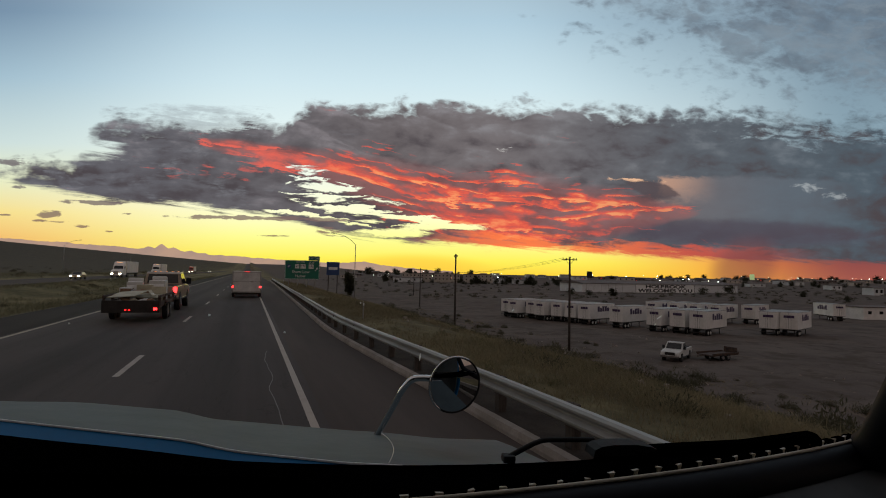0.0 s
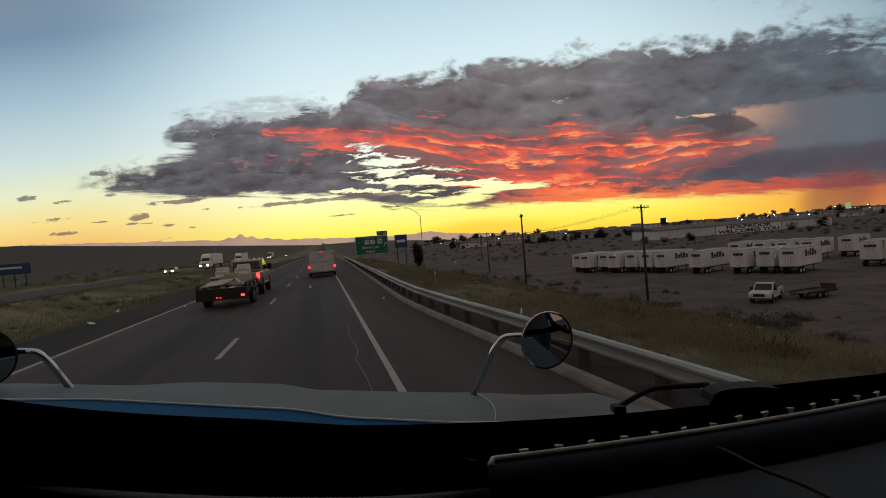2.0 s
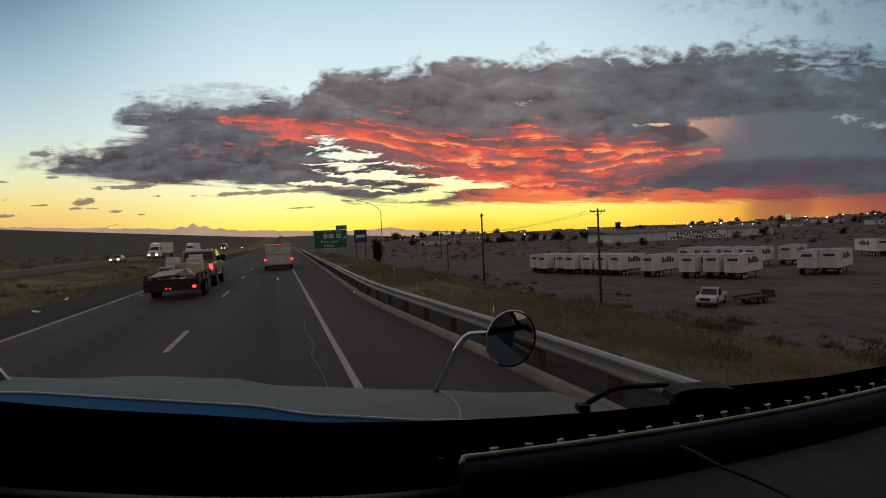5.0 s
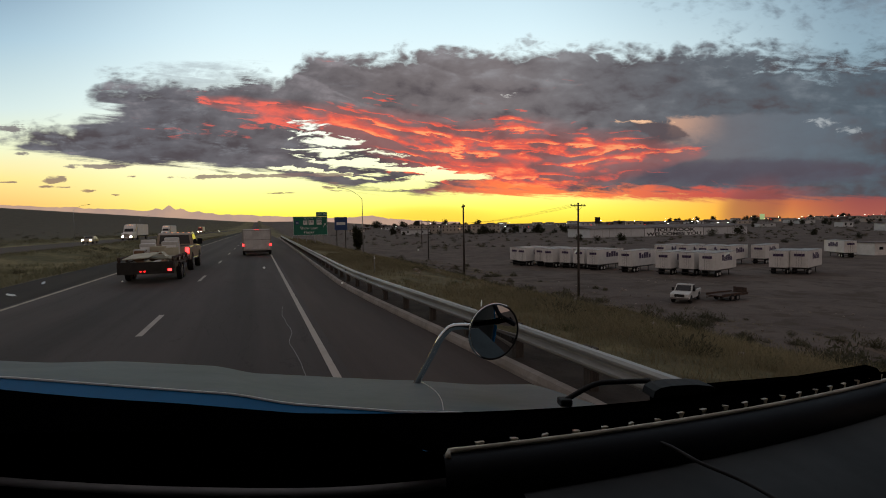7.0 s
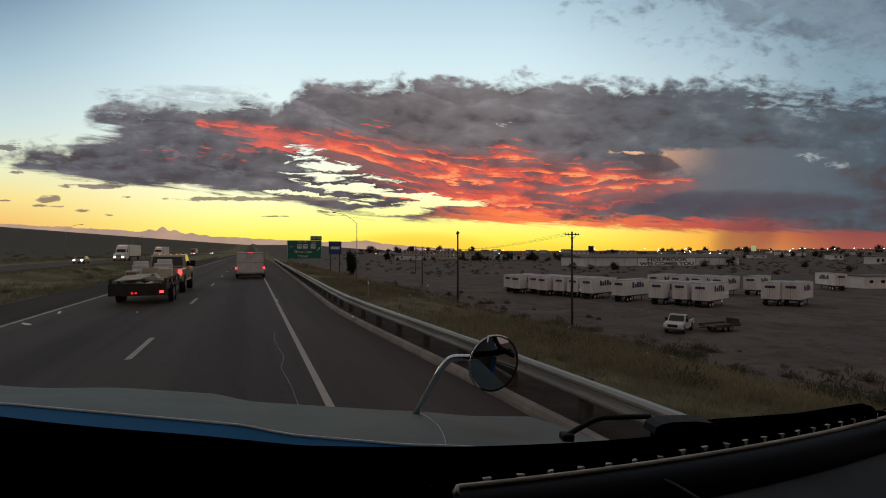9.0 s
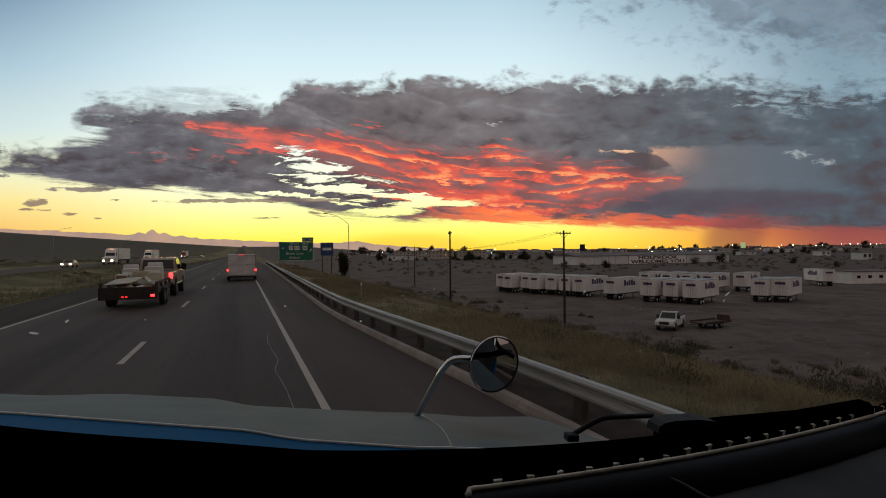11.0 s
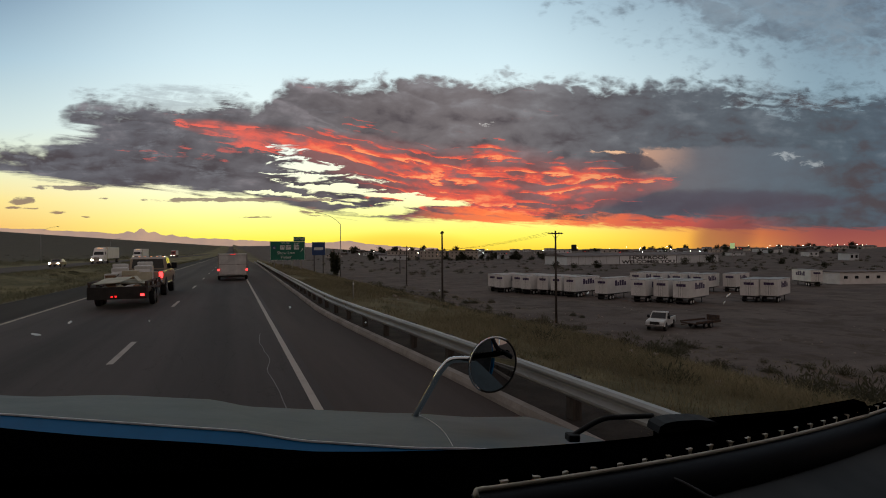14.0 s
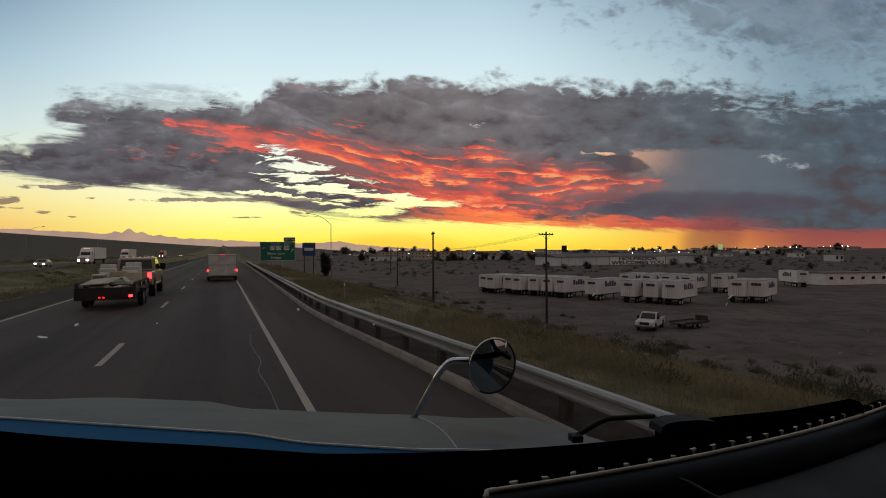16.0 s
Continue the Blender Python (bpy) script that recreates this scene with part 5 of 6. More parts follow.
# ---- beside the road ----
def exit_sign(m):
    """A large green guide sign on four posts; its face looks back along -y."""
    t = thing("road_sign", "large green highway exit sign with white lettering on steel posts", "road sign", m)
    board = part("sign_panel", block(-2.75, 0.0, 0.0, 2.75, 0.06, 3.1, 0.02), SIGN_GREEN, t)
    tab = part("exit_tab", block(0.95, 0.0, 3.12, 2.75, 0.06, 3.82, 0.02), SIGN_GREEN, t)
    for x0, z0, x1, z1 in ((-2.72, 0.02, 2.72, 0.07), (-2.72, 3.02, 2.72, 3.07), (-2.72, 0.07, -2.67, 3.02), (2.67, 0.07, 2.72, 3.02)):
        part("border", block(x0, -0.008, z0, x1, 0.0, z1), SIGN_WHITE, board)
    face = lambda x, z: Matrix.Translation((x, -0.012, z)) @ pose(0, 0, 0, 90, 0, 0)
    for text, size, x, z in (("Show Low", 0.66, -0.25, 1.2), ("Heber", 0.66, -0.25, 0.5), ("SOUTH", 0.42, -0.3, 2.78), ("EAST", 0.42, 1.45, 2.7)):
        words(text, size, SIGN_WHITE, board, face(x, z))
    words("EXIT 286", 0.42, SIGN_WHITE, tab, face(1.85, 3.47))
    for text, x, w in (("77", -0.82, 0.66), ("377", 0.12, 0.84), ("180", 1.4, 0.8)):
        part("route_shield", block(x - w / 2, -0.016, 1.75, x + w / 2, -0.002, 2.45, 0.006), SIGN_WHITE, board)
        words(text, 0.5, SIGN_BLACK, board, Matrix.Translation((x, -0.02, 2.1)) @ pose(0, 0, 0, 90, 0, 0))
    part("route_shield", block(-2.42, -0.016, 1.8, -1.82, -0.002, 2.4, 0.006), SIGN_BLUE, board)
    words("40", 0.4, SIGN_WHITE, board, Matrix.Translation((-2.12, -0.02, 2.05)) @ pose(0, 0, 0, 90, 0, 0))
    part("arrow", tube([(2.05, -0.01, 1.35), (2.35, -0.01, 1.8)], 0.05, 6), SIGN_WHITE, board)
    part("arrow", pane([(2.15, -0.004, 1.85), (2.45, -0.004, 1.6), (2.46, -0.004, 1.98)]), SIGN_WHITE, board)
    for x in (-2.1, -0.7, 0.7, 2.1):
        part("sign_post", block(x - 0.1, 0.07, -4.5, x + 0.1, 0.25, 3.0, 0.01), STEEL, t)
    return t


exit_sign(pose(8.4, 88.5, 0.95, 0, 0, -3))


def blue_sign(m):
    t = thing("service_sign", "dark blue roadside service sign on two wooden posts", "road sign", m)
    board = part("sign_panel", block(-1.3, 0.0, 0.0, 1.3, 0.05, 2.7, 0.02), SIGN_BLUE, t)
    for z in (2.15, 1.35, 0.55):
        part("logo_panel", block(-0.9, -0.01, z - 0.28, 0.9, 0.0, z + 0.28, 0.004), SIGN_WHITE if z == 1.35 else SIGN_BLUE, board)
    part("border", block(-1.28, -0.008, 2.6, 1.28, 0.0, 2.64), SIGN_WHITE, board)
    for x in (-0.9, 0.9):
        part("sign_post", block(x - 0.09, 0.06, -5.0, x + 0.09, 0.2, 2.6, 0.01), POST_WOOD, t)
    return t


blue_sign(pose(16.5, 109.0, 1.6, 0, 0, -5))


def utility_pole(m, arms=1, tall=11.0):
    t = thing("utility_pole", "tall dark wooden utility pole with a crossarm", "utility pole", m, "utility poles")
    part("pole", tube([(0, 0, -0.6), (0, 0, tall * 0.5), (0, 0, tall)], [0.17, 0.14, 0.105], 12), POST_WOOD, t, smooth=True)
    for a in range(arms):
        z = tall - 0.35 - 1.1 * a
        arm = part("crossarm", block(-1.25, -0.06, z - 0.06, 1.25, 0.06, z + 0.06, 0.01), POST_WOOD, t)
        for x in (-1.15, -0.6, 0.6, 1.15):
            part("insulator", tube([(x, 0, z + 0.06), (x, 0, z + 0.14), (x, 0, z + 0.2)], [0.03, 0.05, 0.03], 8), GLASS_DARK, arm)
        for s in (-1, 1):
            part("brace", tube([(s * 0.7, 0, z - 0.05), (0, 0.0, z - 0.7)], 0.02, 6), STEEL, t)
    return t


def at(x, y, turn=0.0, dz=0.0):
    return pose(x, y, land(x, y) + dz, 0, 0, turn)


utility_pole(at(28.6, 70.9, 78), 1, 11.2)
utility_pole(at(37.5, 55.0, 12), 1, 11.6)
utility_pole(at(64.0, 205.0, 20), 1, 11.0)
utility_pole(at(44.0, 135.0, 15), 1, 10.5)
for off in (-0.9, 0.0, 0.9):
    pts = []
    for i in range(21):
        s = i / 20
        x, y = 37.5 + off + (44.0 - 37.5) * s, 55.0 + (135.0 - 55.0) * s
        pts.append((x, y, land(37.5, 55) + 11.45 + (land(44, 135) + 10.3 - land(37.5, 55) - 11.45) * s - 1.4 * (1 - (2 * s - 1) ** 2)))
    tagged(part("power_line", tube(pts, 0.012, 5), RUBBER), "thin dark power line strung between the poles", "cable")


def street_lamp(m, reach=-1, tall=10.5):
    """A slim pole with a long arm to one side."""
    t = thing("street_lamp", "tall slim steel street lamp with a long curved arm", "street lamp", m, "street lamps")
    part("pole", tube([(0, 0, -1.0), (0, 0, tall)], [0.11, 0.07], 10), STEEL, t, smooth=True)
    arm = bend([(0, 0, tall), (reach * 1.2, 0, tall + 1.0), (reach * 3.2, 0, tall + 2.0), (reach * 5.6, 0, tall + 2.4)], 6)
    part("arm", tube(arm, 0.05, 8), STEEL, t, smooth=True)
    part("luminaire", block(reach * 5.6 - 0.5, -0.16, tall + 2.3, reach * 5.6 + 0.4, 0.16, tall + 2.48, 0.06), UNDER, t)
    return t


street_lamp(at(23.2, 120.2, 15, 1.0), -1, 12.0)
street_lamp(at(-70.0, 250.0, 0), 1, 12.0)
street_lamp(at(-78.0, 420.0, 0), 1, 12.0)


def billboard(m):
    t = thing("billboard", "weathered roadside billboard with a dark blue picture", "billboard", m)
    b = part("board", block(-5.5, 0.0, 3.0, 5.5, 0.35, 6.2, 0.04), UNDER, t)
    part("poster", block(-5.3, -0.02, 3.2, 5.3, -0.002, 6.0), SIGN_BLUE, b)
    part("poster_stripe", block(-3.6, -0.03, 4.7, 3.4, -0.021, 5.3), SIGN_WHITE, b)
    part("poster_stripe", block(-4.8, -0.03, 3.5, -3.0, -0.021, 4.4), WHITE_DIRTY, b)
    for x in (-4.2, -1.4, 1.4, 4.2):
        part("support", block(x - 0.15, 0.36, -1.0, x + 0.15, 0.6, 6.0, 0.01), POST_WOOD, t)
    return t


billboard(at(-96.0, 190.0, 22, 1.2))


def marker_post(m):
    t = thing("marker_post", "thin white roadside marker post", "post", m, "marker posts")
    part("post", tube([(0, 0, -0.3), (0, 0, 0.85), (0, 0, 0.92)], [0.035, 0.035, 0.02], 8), STEEL, t)
    part("reflector", block(-0.035, -0.055, 0.72, 0.035, -0.045, 0.84), SIGN_WHITE, t)
    return t


for x, y in ((5.6, 26.0), (5.9, 95.0), (-11.5, 70.0)):
    marker_post(at(x, y))

yellow = thing("exit_marker", "small yellow diamond warning sign on a post", "road sign", pose(9.5, 128.0, 0.4))
part("sign_panel", block(-0.6, 0, 0.6, 0.6, 0.04, 1.8, 0.01), SIGN_YELLOW, yellow)
part("sign_post", block(-0.05, 0.045, -2.5, 0.05, 0.12, 1.7), STEEL, yellow)


# ---- the trailer yard below the bank ----
def parked_trailer(m):
    """A short white box trailer, nose along +x, its near end at the origin."""
    t = thing("box_trailer", "parked white box trailer with dark purple lettering bars", "trailer", m, "parked box trailers")
    b = part("box", block(0.0, -1.28, 1.15, 8.5, 1.28, 3.95, 0.04), WHITE, t)
    part("underframe", block(0.3, -0.9, 0.95, 8.2, 0.9, 1.15), UNDER, t)
    part("roof_rail", block(-0.01, -1.3, 3.9, 8.51, 1.3, 3.96, 0.01), STEEL, t)
    part("sill", block(-0.01, -1.295, 1.14, 8.51, 1.295, 1.22), STEEL, t)
    for s in (-1, 1):
        x = 2.6
        for n, (w, h) in enumerate(((0.7, 1.0), (0.62, 0.7), (0.66, 1.0), (0.74, 1.0), (0.7, 0.7))):
            part("logo_bar", block(x, s * 1.285 - 0.004, 2.5, x + w, s * 1.285 + 0.004, 2.5 + h), PURPLE, b)
            x += w + 0.14
        for x in (1.2, 2.2):
            wheel_at_x(x, s * 1.0, 0.5, 0.3, t)
        part("landing_leg", tube([(6.6, s * 0.8, 0.0), (6.6, s * 0.8, 1.1)], 0.07, 8), UNDER, t)
    part("end_logo_bar", block(-0.012, -0.8, 3.0, -0.002, 0.7, 3.42), PURPLE, b)
    part("door_seam", block(-0.014, -0.015, 1.25, -0.002, 0.015, 3.9), UNDER, b)
    for y in (-0.35, 0.35):
        part("lock_bar", tube([(-0.03, y, 1.25), (-0.03, y, 3.85)], 0.02, 6), STEEL, b)
    part("rear_bumper", block(0.0, -1.2, 0.5, 0.12, 1.2, 0.62), UNDER, t)
    return t


def wheel_at_x(x, y, r, w, parent):
    t = part("wheel", disc(bmesh.new(), pose(x, y, r, 90, 0, 0), r, w, 20, 0.03), RUBBER, parent)
    part("wheel_rim", disc(bmesh.new(), pose(x, y * 1.02, r, 90, 0, 0), r * 0.5, w + 0.01, 14), WHITE_DIRTY, t)


YARD_Z = -6.85
row = Vector((-0.36, 0.93, 0))
one = parked_trailer(pose(67.5, 63.8, YARD_Z, 0, 0, 21))
spots = []
for i in range(1, 13):
    if i not in (3, 5):
        p = Vector((67.5, 63.8, 0)) + row * 3.45 * i + Vector((0.93, 0.36, 0)) * (0.9 * math.sin(i * 2.7))
        spots.append((p.x, p.y, 21 + 1.5 * math.sin(i * 4.1)))
spots += [(80.5, 61.8, 24), (82.9, 60.0, 22), (88.0, 79.0, 20), (86.6, 83.0, 20), (85.2, 87.0, 22), (83.4, 91.5, 20), (96.0, 78.0, 21), (127.0, 80.0, 60)]
for x, y, a in spots:
    copy_thing(one, pose(x, y, YARD_Z, 0, 0, a))

pickup("parked_pickup", "white pickup parked in the dirt yard", pose(45.6, 46.0, land(45.6, 46.0), 0, 0, 122), WHITE_DIRTY, 0.05, lights=False, long_cab=False)
cart = thing("flat_trailer", "empty dark flat trailer behind the parked pickup", "trailer", pose(50.2, 44.6, land(50.2, 44.6), 0, 0, 96))
part("deck", block(-1.0, -2.2, 0.55, 1.0, 2.2, 0.68, 0.02), RUST, cart)
for s in (-1, 1):
    wheel_at(s * 0.95, -0.4, 0.36, 0.2, cart)
    wheel_at(s * 0.95, 0.5, 0.36, 0.2, cart)
    part("side_rail", block(s - 0.04, -2.2, 0.68, s + 0.04, 2.2, 0.85), RUST, cart)
part("ramp", block(-0.8, -2.3, 0.6, 0.8, -2.2, 1.3, 0.01), RUST, cart)
part("drawbar", tube([(0, 2.2, 0.6), (0, 3.4, 0.55)], 0.06, 8), RUST, cart)

office = thing("yard_office", "long low white yard office with small dark windows", "building", pose(148.5, 80.0, YARD_Z, 0, 0, -14))
part("wall", block(-9.5, 0.0, 0.0, 9.5, 6.0, 3.0), WHITE, office)
part("roof", block(-9.8, -0.3, 3.0, 9.8, 6.3, 3.2, 0.04), ROOFING, office)
for i in range(6):
    w = part("window", block(-8.3 + 3.1 * i, -0.04, 1.4, -7.3 + 3.1 * i, 0.0, 2.1, 0.01), GLASS_DARK, office)
part("yard_lamp", block(9.3, -0.4, 2.7, 9.6, -0.1, 2.95, 0.05), YARD, office)


# ---- the town ----
def long_shed(m):
    """A long pale metal building with a painted greeting."""
    t = thing("warehouse", "long pale metal warehouse with a painted black greeting", "building", m)
    wall = part("wall", block(-58, 0, 0, 58, 26, 5.6), SIDING, t)
    part("roof", prism([(-0.6, 5.6), (13, 7.4), (26.6, 5.6), (26.6, 5.4), (-0.6, 5.4)], -58.6, 58.6), ROOFING, t)
    panel = part("greeting_panel", block(-20.4, -0.03, 0.2, 23.0, -0.006, 5.2), PANEL, wall)
    for x in (-20.6, 23.2):
        part("panel_edge", block(x - 0.15, -0.06, 0.2, x + 0.15, -0.01, 5.2), SIGN_BLACK, wall)
    words("HOLBROOK", 2.8, SIGN_BLACK, panel, Matrix.Translation((1.5, -0.04, 3.9)) @ pose(0, 0, 0, 90, 0, 0) @ Matrix.Diagonal((1.95, 1, 1, 1)), bold=0.1)
    words("WELCOMES YOU", 2.7, SIGN_BLACK, panel, Matrix.Translation((1.5, -0.04, 1.4)) @ pose(0, 0, 0, 90, 0, 0) @ Matrix.Diagonal((1.95, 1, 1, 1)), bold=0.1)
    for i in range(8):
        x = -55 + 5 * i if i < 6 else 30 + 12 * (i - 6)
        part("wall_joint", block(x - 0.08, -0.05, 0, x + 0.08, -0.005, 5.4), STEEL, wall)
    return t


long_shed(pose(243.0, 256.0, -7.0, 0, 0, -3.5))


def house(name, label, m, wide, deep, high, roof=1.2, wall=STUCCO, windows=3):
    t = thing(name, label, "building", m, "town buildings")
    w = part("wall", block(-wide / 2, 0, -2.0, wide / 2, deep, high), wall, t)
    ov = 0.4
    part("roof", prism([(-ov, high), (deep / 2, high + roof), (deep + ov, high), (deep + ov, high - 0.2), (-ov, high - 0.2)], -wide / 2 - ov, wide / 2 + ov), ROOFING, t)
    for i in range(windows):
        x = -wide / 2 + wide * (i + 0.5) / windows
        part("window", block(x - 0.7, -0.05, high * 0.35, x + 0.7, 0.0, high * 0.75), GLASS_DARK, w)
    return t


def motel(m):
    """A two-storey motel of three blocks with rows of openings."""
    t = thing("motel", "pale two-storey motel blocks with rows of dark windows", "building", m)
    for b, (x0, x1) in enumerate(((-42, -14), (-12, 12), (16, 42))):
        w = part("wall", block(x0, 3 * (b % 2), -4.0, x1, 14, 6.4), STUCCO, t)
        part("roof", block(x0 - 0.5, 3 * (b % 2) - 0.8, 6.4, x1 + 0.5, 14.5, 6.9), ROOFING, t)
        n = int((x1 - x0) / 3.4)
        for i in range(n):
            for z in (1.0, 4.0):
                x = x0 + (x1 - x0) * (i + 0.5) / n
                part("window", block(x - 0.5, 3 * (b % 2) - 0.05, z, x + 0.5, 3 * (b % 2), z + 1.2), GLASS_DARK, w)
    return t


def chart(u, dist):
    """A place on the ground in the direction of the sky chart's u, at that distance ahead."""
    a = math.atan(u / 9.2) + radians(SKY_YAW)
    r = dist / math.cos(a - radians(SKY_YAW))
    return r * math.sin(a), r * math.cos(a)


x, y = chart(0.1, 480)
motel(pose(x, y, land(x, y) + 1.5, 0, 0, -20))
rng = random.Random(7)
for i in range(46):
    u = -1.7 + 0.215 * i + 0.1 * rng.random()
    d = 520 + 260 * rng.random()
    if 2.0 < u < 3.2:
        d += 120
    x, y = chart(u, d)
    pale = rng.random()
    house("house" if pale < 0.6 else "shed", "small distant town house with a pitched roof" if pale < 0.6 else "pale distant metal shed", pose(x, y, land(x, y), 0, 0, -20 + 30 * (rng.random() - 0.5)),
          9 + 12 * rng.random(), 9, 2.6 + 1.6 * rng.random(), 1.0, (ROOFING if pale < 0.35 else STUCCO) if pale < 0.8 else SIDING, 3)
for u, d, w, h in ((7.0, 420, 8, 4), (7.75, 330, 6, 5.0), (5.6, 470, 14, 3), (6.3, 520, 14, 3.5), (4.85, 540, 20, 3.5), (-0.6, 470, 26, 4), (0.9, 500, 18, 4), (1.4, 470, 14, 3.5)):
    x, y = chart(u, d)
    house("shed", "pale metal shed at the edge of town", pose(x, y, land(x, y), 0, 0, -22), w, 10, h, 0.8, SIDING, 2)
lights = random.Random(11)
for i in range(64):
    u = -1.2 + 8.8 * lights.random() if i % 3 else 3.4 + 4.6 * lights.random()
    x, y = chart(u, 430 + 330 * lights.random())
    t = thing("yard_light", "small lit yard lamp on a post in the distant town", "lamp", pose(x, y, land(x, y)), "town lights")
    part("post", tube([(0, 0, 0), (0, 0, 5.2)], 0.08, 6), STEEL, t)
    part("bulb", block(-0.3, -0.3, 5.1, 0.3, 0.3, 5.5, 0.09), (YARD, HEAD, AMBER, TAIL_DIM)[(0, 0, 1, 1, 2, 3)[i % 6]], t)


def tall_sign(m, lit):
    t = thing("pole_sign", "tall roadside business sign on a pole", "sign", m)
    part("pole", tube([(0, 0, -1), (0, 0, 9.5)], 0.2, 10), STEEL, t)
    part("sign_box", block(-1.6, -0.35, 9.5, 1.6, 0.35, 13.5, 0.06), SIGN_LIT if lit else UNDER, t)
    return t


for u, d, lit in ((2.62, 330, False), (5.5, 380, True), (-0.55, 420, False)):
    x, y = chart(u, d)
    tall_sign(pose(x, y, land(x, y) - 1.0, 0, 0, -20), lit)


# ---- plants ----
def leaf_cloud(points, out, size, slim, r):
    """Slim leaves at the points, leaning along out, as arrays of vertices and quads."""
    n = len(points)
    a = out + 0.6 * r.normal(size=(n, 3))
    a /= np.linalg.norm(a, axis=1)[:, None]
    b = np.cross(a, r.normal(size=(n, 3)))
    b /= np.linalg.norm(b, axis=1)[:, None] + 1e-9
    s = (size * (0.6 + 0.8 * r.rand(n)))[:, None]
    v = np.stack([points - a * s, points + b * s * slim, points + a * s, points - b * s * slim], 1).reshape(-1, 3)
    return v, np.arange(4 * n).reshape(-1, 4)


def raw(name, v, f, material, parent=None):
    me = bpy.data.meshes.new(name)
    me.from_pydata(v.tolist() if isinstance(v, np.ndarray) else v, [], f.tolist() if isinstance(f, np.ndarray) else f)
    me.materials.append(material)
    ob = new(name, me)
    ob.parent = parent
    return ob


def tree(m, tall, wide, seed, label, narrow=False):
    t = thing("tree", label, "tree", m, "town trees")
    r = random.Random(seed)
    trunk = tube([(0, 0, -0.4), (0.1 * wide * 0.2, 0, tall * 0.35), (0, 0.1, tall * 0.75)], [tall * 0.035, tall * 0.026, tall * 0.008], 8)
    lobes = []
    for i in range(11 if not narrow else 12):
        h = tall * (0.16 + 0.72 * r.random())
        spread = wide * 0.5 * (1 - abs(h / tall - 0.55) * 1.1)
        a = 6.28 * r.random()
        tip = Vector((spread * 0.7 * math.cos(a), spread * 0.7 * math.sin(a), h))
        tube([(0, 0, h * 0.6), tip], [tall * 0.012, tall * 0.004], 5, trunk)
        lobes.append((tip, spread * (0.45 + 0.35 * r.random()) + 0.35))
    part("trunk", trunk, BARK, t)

    rs = np.random.RandomState(seed)
    pick = rs.randint(len(lobes), size=1500)
    mid = np.array([tuple(lobes[i][0]) for i in pick])
    d = rs.normal(size=(1500, 3)) * np.array([lobes[i][1] for i in pick])[:, None]
    v, f = leaf_cloud(mid + d * (0.5, 0.5, 0.9 if narrow else 0.5), d, tall * 0.055, 0.42, rs)
    raw("crown", v, f, LEAF, t)
    return t


models = [tree(at(*chart(1.55, 455)), 8.0, 7.0, 1, "dark broad tree against the sunset"), tree(at(*chart(5.1, 330)), 5.0, 5.5, 2, "dark broad tree beside the warehouse"),
          tree(at(*chart(-1.62, 205)), 9.5, 2.6, 3, "tall narrow dark poplar beside the road", True), tree(at(*chart(4.62, 300)), 3.6, 5.5, 4, "low dark tree by the yard")]
grow = random.Random(5)
for i in range(120):
    u = -1.5 + 9.6 * grow.random() if i > 84 else (-0.4 + 2.5 * grow.random() if i > 34 else 4.7 + 3.2 * grow.random())
    x, y = chart(u, 430 + (90 if i > 34 and i < 85 else 300) * grow.random())
    s = 0.45 + 0.5 * grow.random() ** 2
    c = copy_thing(models[(0, 1, 3)[i % 3]], pose(x, y, land(x, y), 0, 0, 360 * grow.random()))
    c.scale = (s, s, s)
for u, d, k, s in ((2.3, 262, 1, 0.6), (2.62, 255, 3, 0.65), (3.05, 250, 0, 0.5), (2.9, 170, 3, 0.35), (5.9, 200, 3, 0.4), (7.2, 230, 1, 0.5), (6.4, 290, 0, 0.45), (4.9, 262, 3, 0.6)):
    x, y = chart(u, d)
    c = copy_thing(models[k], pose(x, y, land(x, y) - 0.1, 0, 0, 77 * d))
    c.scale = (s, s, s)


for i in range(80):
    x, y = chart(-1.5 + 2.2 * grow.random() if i < 40 else 3.6 + 4.6 * grow.random(), 700 + 320 * grow.random())
    s = 0.65 + 0.7 * grow.random() ** 2
    c = copy_thing(models[(0, 1, 3)[i % 3]], pose(x, y, land(x, y), 0, 0, 360 * grow.random()))
    c.scale = (s, s, s)


def grass_field(name, label, spots, high, blades, material, seed, wide=0.008):
    """Tufts of narrow blades as one body of stuff; spots: (x, y, size)."""
    r = np.random.RandomState(seed)
    v, f = [], []
    for x, y, s in spots:
        z = land(x, y) - 0.02
        for b in range(blades):
            a, lean, h = 6.28 * r.rand(), 0.5 + 1.1 * r.rand(), high * s * (0.55 + 0.7 * r.rand())
            bx, by = x + 0.16 * s * r.randn(), y + 0.16 * s * r.randn()
            wx, wy = -math.sin(a) * wide * s * (1 + h), math.cos(a) * wide * s * (1 + h)
            tx, ty = math.cos(a) * lean * h, math.sin(a) * lean * h
            n = len(v)
            v += [(bx - wx, by - wy, z), (bx + wx, by + wy, z), (bx + tx * 0.4 + wx * 0.7, by + ty * 0.4 + wy * 0.7, z + h * 0.62), (bx + tx * 0.4 - wx * 0.7, by + ty * 0.4 - wy * 0.7, z + h * 0.62), (bx + tx, by + ty, z + h)]
            f += [(n, n + 1, n + 2, n + 3), (n + 3, n + 2, n + 4)]
    return tagged(raw(name, v, f, material), label, "grass", kind="stuff")


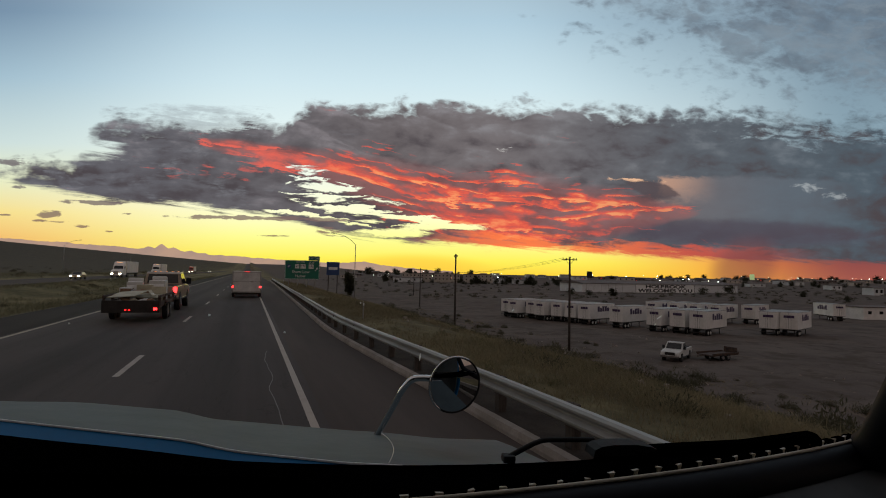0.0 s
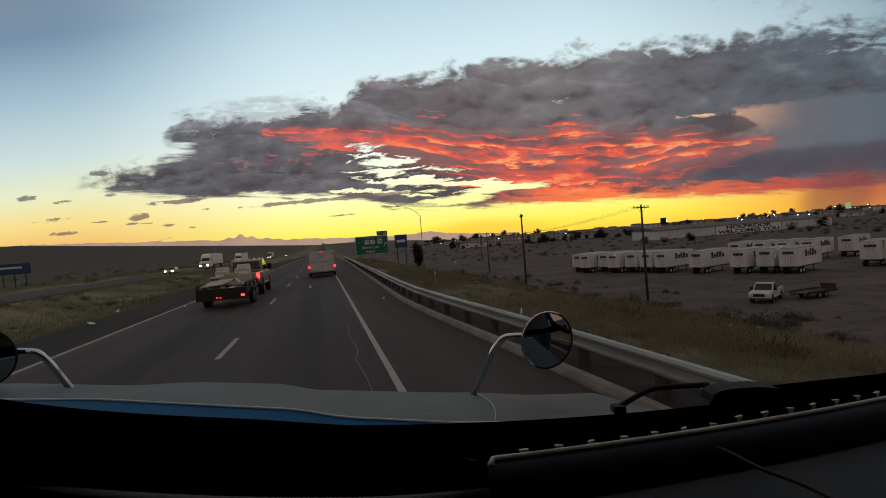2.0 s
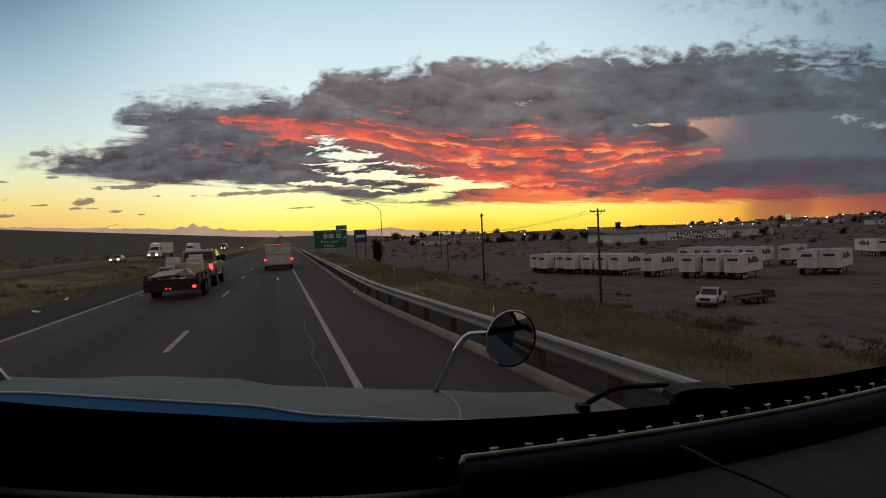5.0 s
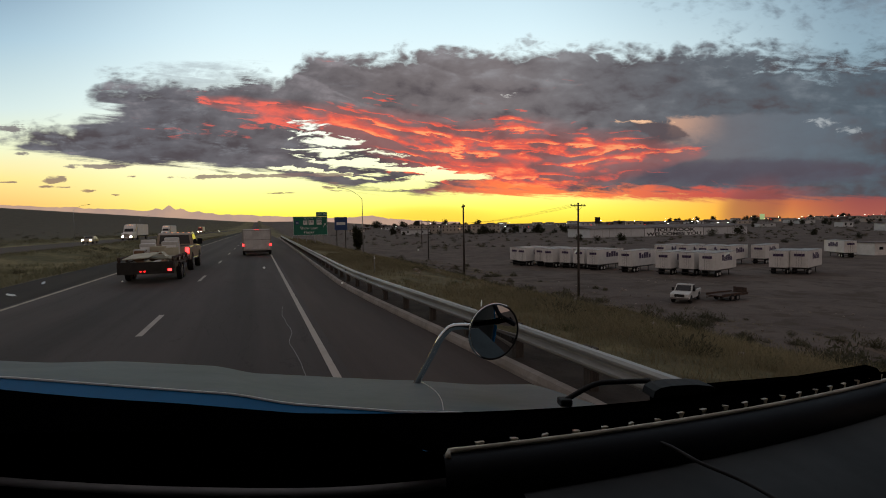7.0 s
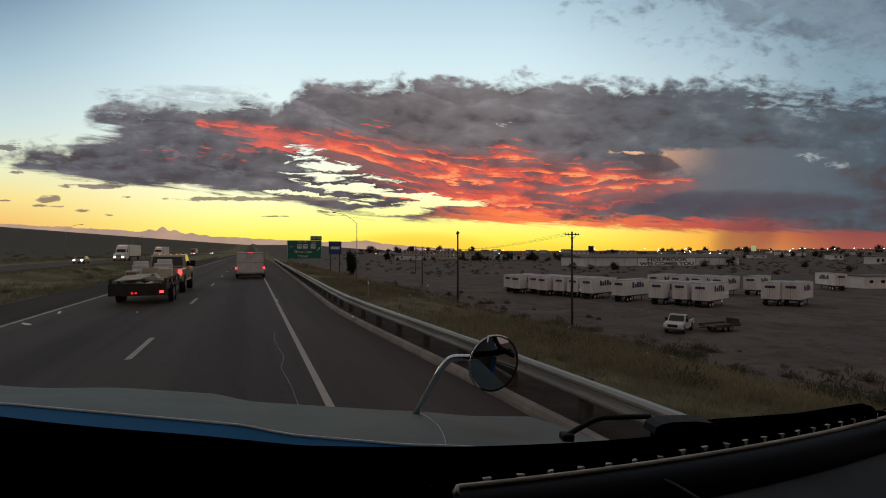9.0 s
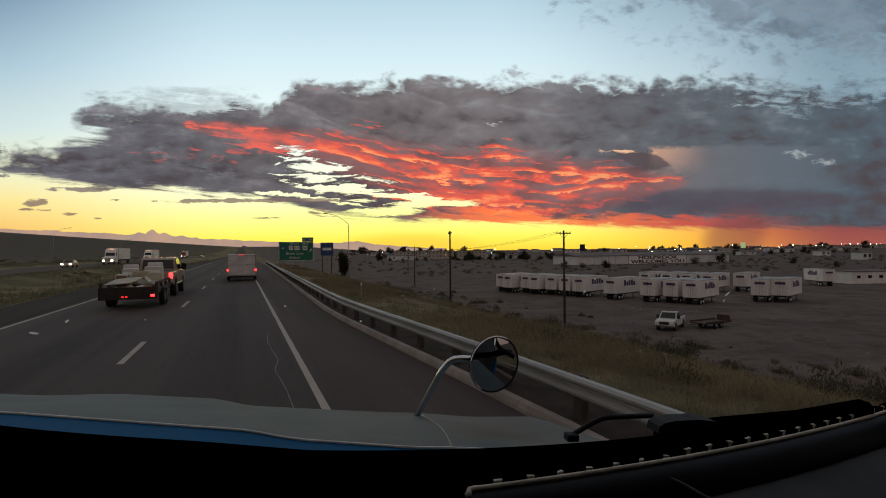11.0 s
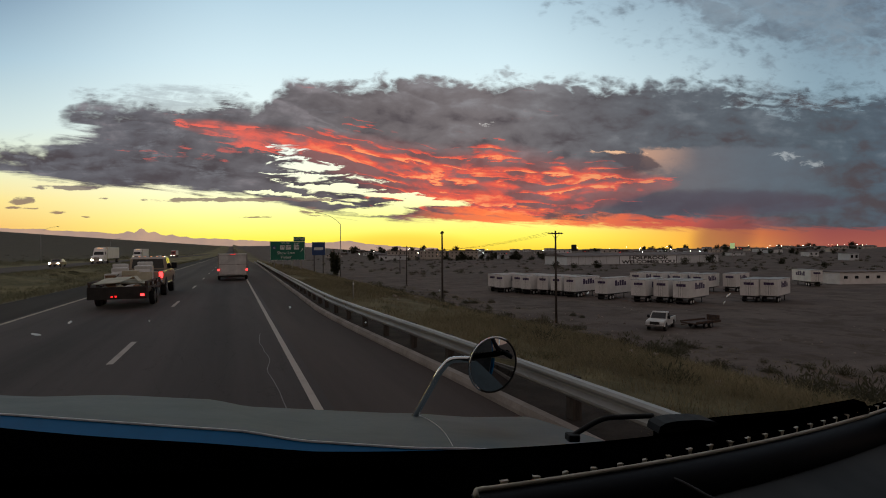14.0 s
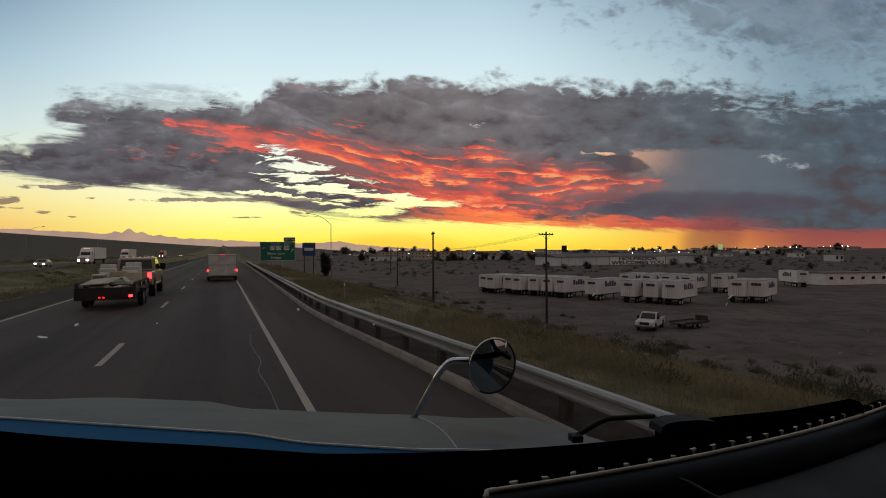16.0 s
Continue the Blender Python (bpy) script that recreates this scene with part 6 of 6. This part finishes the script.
def patchy(r, n, x0, x1, y0, y1, keep, grow_with=0.0):
    out = []
    while len(out) < n:
        x = x0 + (x1 - x0) * r.rand()
        y = y0 + (y1 - y0) * r.rand() ** 1.8
        if noise.noise((x * 0.16, y * 0.07, 3.0)) + 0.35 * r.rand() > keep:
            out.append((x, y, (0.7 + 0.6 * r.rand()) * (1 + grow_with * math.hypot(x, y))))
    return out


r = np.random.RandomState(3)
grass_field("verge_grass", "dry tan grass on the road bank behind the guardrail", patchy(r, 6000, 4.9, 15.0, 1.5, 120.0, -0.1, 0.003), 0.16, 22, GRASS, 21, 0.0045)
grass_field("tall_verge_grass", "tall dry straw-coloured grass clumps on the road bank", patchy(r, 1300, 5.1, 11.5, 1.5, 110.0, 0.12, 0.004), 0.3, 30, GRASS, 25, 0.003)
grass_field("field_grass", "sparse dry grass over the brown field", patchy(r, 3600, 11.0, 42.0, 2.0, 130.0, 0.12, 0.004), 0.14, 12, GRASS, 22, 0.005)
grass_field("median_grass", "olive and tan grass in the median", patchy(r, 5600, -26.5, -9.9, 6.0, 190.0, -0.12, 0.004), 0.26, 9, GRASS_GREEN, 23)
grass_field("plain_grass", "olive grass on the plain beyond the opposite road", patchy(r, 2200, -110.0, -39.0, 40.0, 330.0, 0.0, 0.004), 0.4, 6, GRASS_GREEN, 24)


def scrub_field(name, label, spots, material, seed, per=220, leaf=0.045):
    """Domed clumps of slim leaves, with an uneven outline, as one body of stuff."""
    r = np.random.RandomState(seed)
    vs, fs, n = [], [], 0
    for x, y, s in spots:
        d = r.normal(size=(per, 3))
        d /= np.linalg.norm(d, axis=1)[:, None]
        d[:, 2] = np.abs(d[:, 2])
        turn = np.arctan2(d[:, 1], d[:, 0])
        ph = 6.28 * r.rand(3)
        rad = 0.42 * s * r.rand(per) ** 0.45 * (1 + 0.28 * np.sin(2 * turn + ph[0]) + 0.2 * np.sin(5 * turn + ph[1]) + 0.2 * np.sin(3 * turn + 4 * d[:, 2] + ph[2]))
        pts = d * rad[:, None] * (1.0, 1.0, 0.78) + (x, y, land(x, y) - 0.03 * s)
        a, b = leaf_cloud(pts, d + (0, 0, 0.5), leaf * s ** 0.8, 0.22, r)
        vs.append(a)
        fs.append(b + n)
        n += len(a)
    return tagged(raw(name, np.concatenate(vs), np.concatenate(fs), material), label, "bush", kind="stuff")


scrub_field("sage_scrub", "grey-green sage brush scattered over the field", [(x, y, 0.6 + 0.9 * r.rand()) for x, y, _ in patchy(r, 300, 8.0, 42.0, 3.0, 150.0, 0.0)], SCRUB, 31, 420)
scrub_field("field_bushes", "round dark bushes standing about the field", [(x, y, 1.1 + 1.3 * r.rand()) for x, y, _ in patchy(r, 110, 13.0, 44.0, 8.0, 120.0, 0.05)], SCRUB, 36, 900)
scrub_field("bank_scrub", "low olive weeds on the road bank", [(x, y, 0.35 + 0.55 * r.rand()) for x, y, _ in patchy(r, 480, 5.6, 24.0, 2.0, 70.0, 0.0)], WEED, 35, 260)
scrub_field("far_scrub", "dark brush scattered over the distant land", [(x, y, 2.0 + 2.2 * r.rand()) for x, y, _ in patchy(r, 900, 50.0, 460.0, 40.0, 520.0, -0.05) if not (40 < x < 190 and y < 170)], SCRUB, 32, 140, 0.09)
scrub_field("median_scrub", "dark low bushes in the grassy median", [(x, y, 0.7 + 0.9 * r.rand()) for x, y, _ in patchy(r, 90, -25.0, -11.0, 12.0, 160.0, 0.05)], SCRUB, 33, 420)
scrub_field("plain_scrub", "dark brush scattered over the rising plain", [(x, y, 1.8 + 3.0 * r.rand()) for x, y, _ in patchy(r, 420, -420.0, -40.0, 60.0, 900.0, 0.0)], SCRUB, 34, 120, 0.09)

sv, sf = [], []
for i in range(900):
    x, y = 7 + 60 * r.rand(), 3 + 70 * r.rand() ** 1.5
    if noise.noise((x * 0.11, y * 0.11, 8.0)) < 0.02:
        continue
    s, z, n = 0.05 + 0.16 * r.rand() ** 2, land(x, y), len(sv)
    sv += [(x + s * (1 + 0.4 * r.randn()) * math.cos(a), y + s * (1 + 0.4 * r.randn()) * math.sin(a), z - 0.02) for a in (0, 1.26, 2.5, 3.77, 5.0)]
    sv += [(x + 0.6 * s * math.cos(a) , y + 0.6 * s * math.sin(a), z + s * (0.6 + 0.3 * r.rand())) for a in (0.3, 1.5, 2.8, 4.0, 5.3)]
    sf += [(n + j, n + (j + 1) % 5, n + 5 + (j + 1) % 5, n + 5 + j) for j in range(5)] + [tuple(n + 5 + j for j in range(5))]
STONE = surface("pale_field_stone", (0.16, 0.13, 0.11), (0.34, 0.29, 0.25), 0.8, 0.9, 0.4, grit=9)
tagged(raw("field_stones", sv, sf, STONE), "pale loose stones scattered over the field", "stones", kind="stuff")


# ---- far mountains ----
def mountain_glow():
    m = bpy.data.materials.new("glowing_mountain_haze")
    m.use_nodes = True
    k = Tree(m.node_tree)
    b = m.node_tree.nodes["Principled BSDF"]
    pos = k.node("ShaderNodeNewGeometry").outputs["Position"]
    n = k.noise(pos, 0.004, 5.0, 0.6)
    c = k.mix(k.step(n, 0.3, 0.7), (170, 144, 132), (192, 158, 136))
    # no lamp: sunlit haze is put in as emission over a near-black base
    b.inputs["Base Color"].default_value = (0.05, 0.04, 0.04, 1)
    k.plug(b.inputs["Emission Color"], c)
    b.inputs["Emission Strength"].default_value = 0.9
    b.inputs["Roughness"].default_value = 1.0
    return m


def ridge(u):
    """Height of the far skyline over the level, as a slope, along the chart."""
    h = 0.49 - 0.055 * (u + 7.84)
    h = max(h, 0.04)
    for c, up, w in ((-4.96, 0.10, 0.09), (-4.74, 0.06, 0.08), (-5.2, 0.05, 0.07), (-4.45, 0.03, 0.1), (-1.35, 0.05, 0.4), (-3.9, -0.02, 0.5), (-2.6, -0.02, 0.8)):
        h += up * math.exp(-((u - c) / w) ** 2)
    return h + 0.018 * noise.noise((u * 2.3, 0, 0)) + 0.016 * noise.noise((u * 7.0, 3, 0)) + 0.008 * noise.noise((u * 19.0, 5, 0))


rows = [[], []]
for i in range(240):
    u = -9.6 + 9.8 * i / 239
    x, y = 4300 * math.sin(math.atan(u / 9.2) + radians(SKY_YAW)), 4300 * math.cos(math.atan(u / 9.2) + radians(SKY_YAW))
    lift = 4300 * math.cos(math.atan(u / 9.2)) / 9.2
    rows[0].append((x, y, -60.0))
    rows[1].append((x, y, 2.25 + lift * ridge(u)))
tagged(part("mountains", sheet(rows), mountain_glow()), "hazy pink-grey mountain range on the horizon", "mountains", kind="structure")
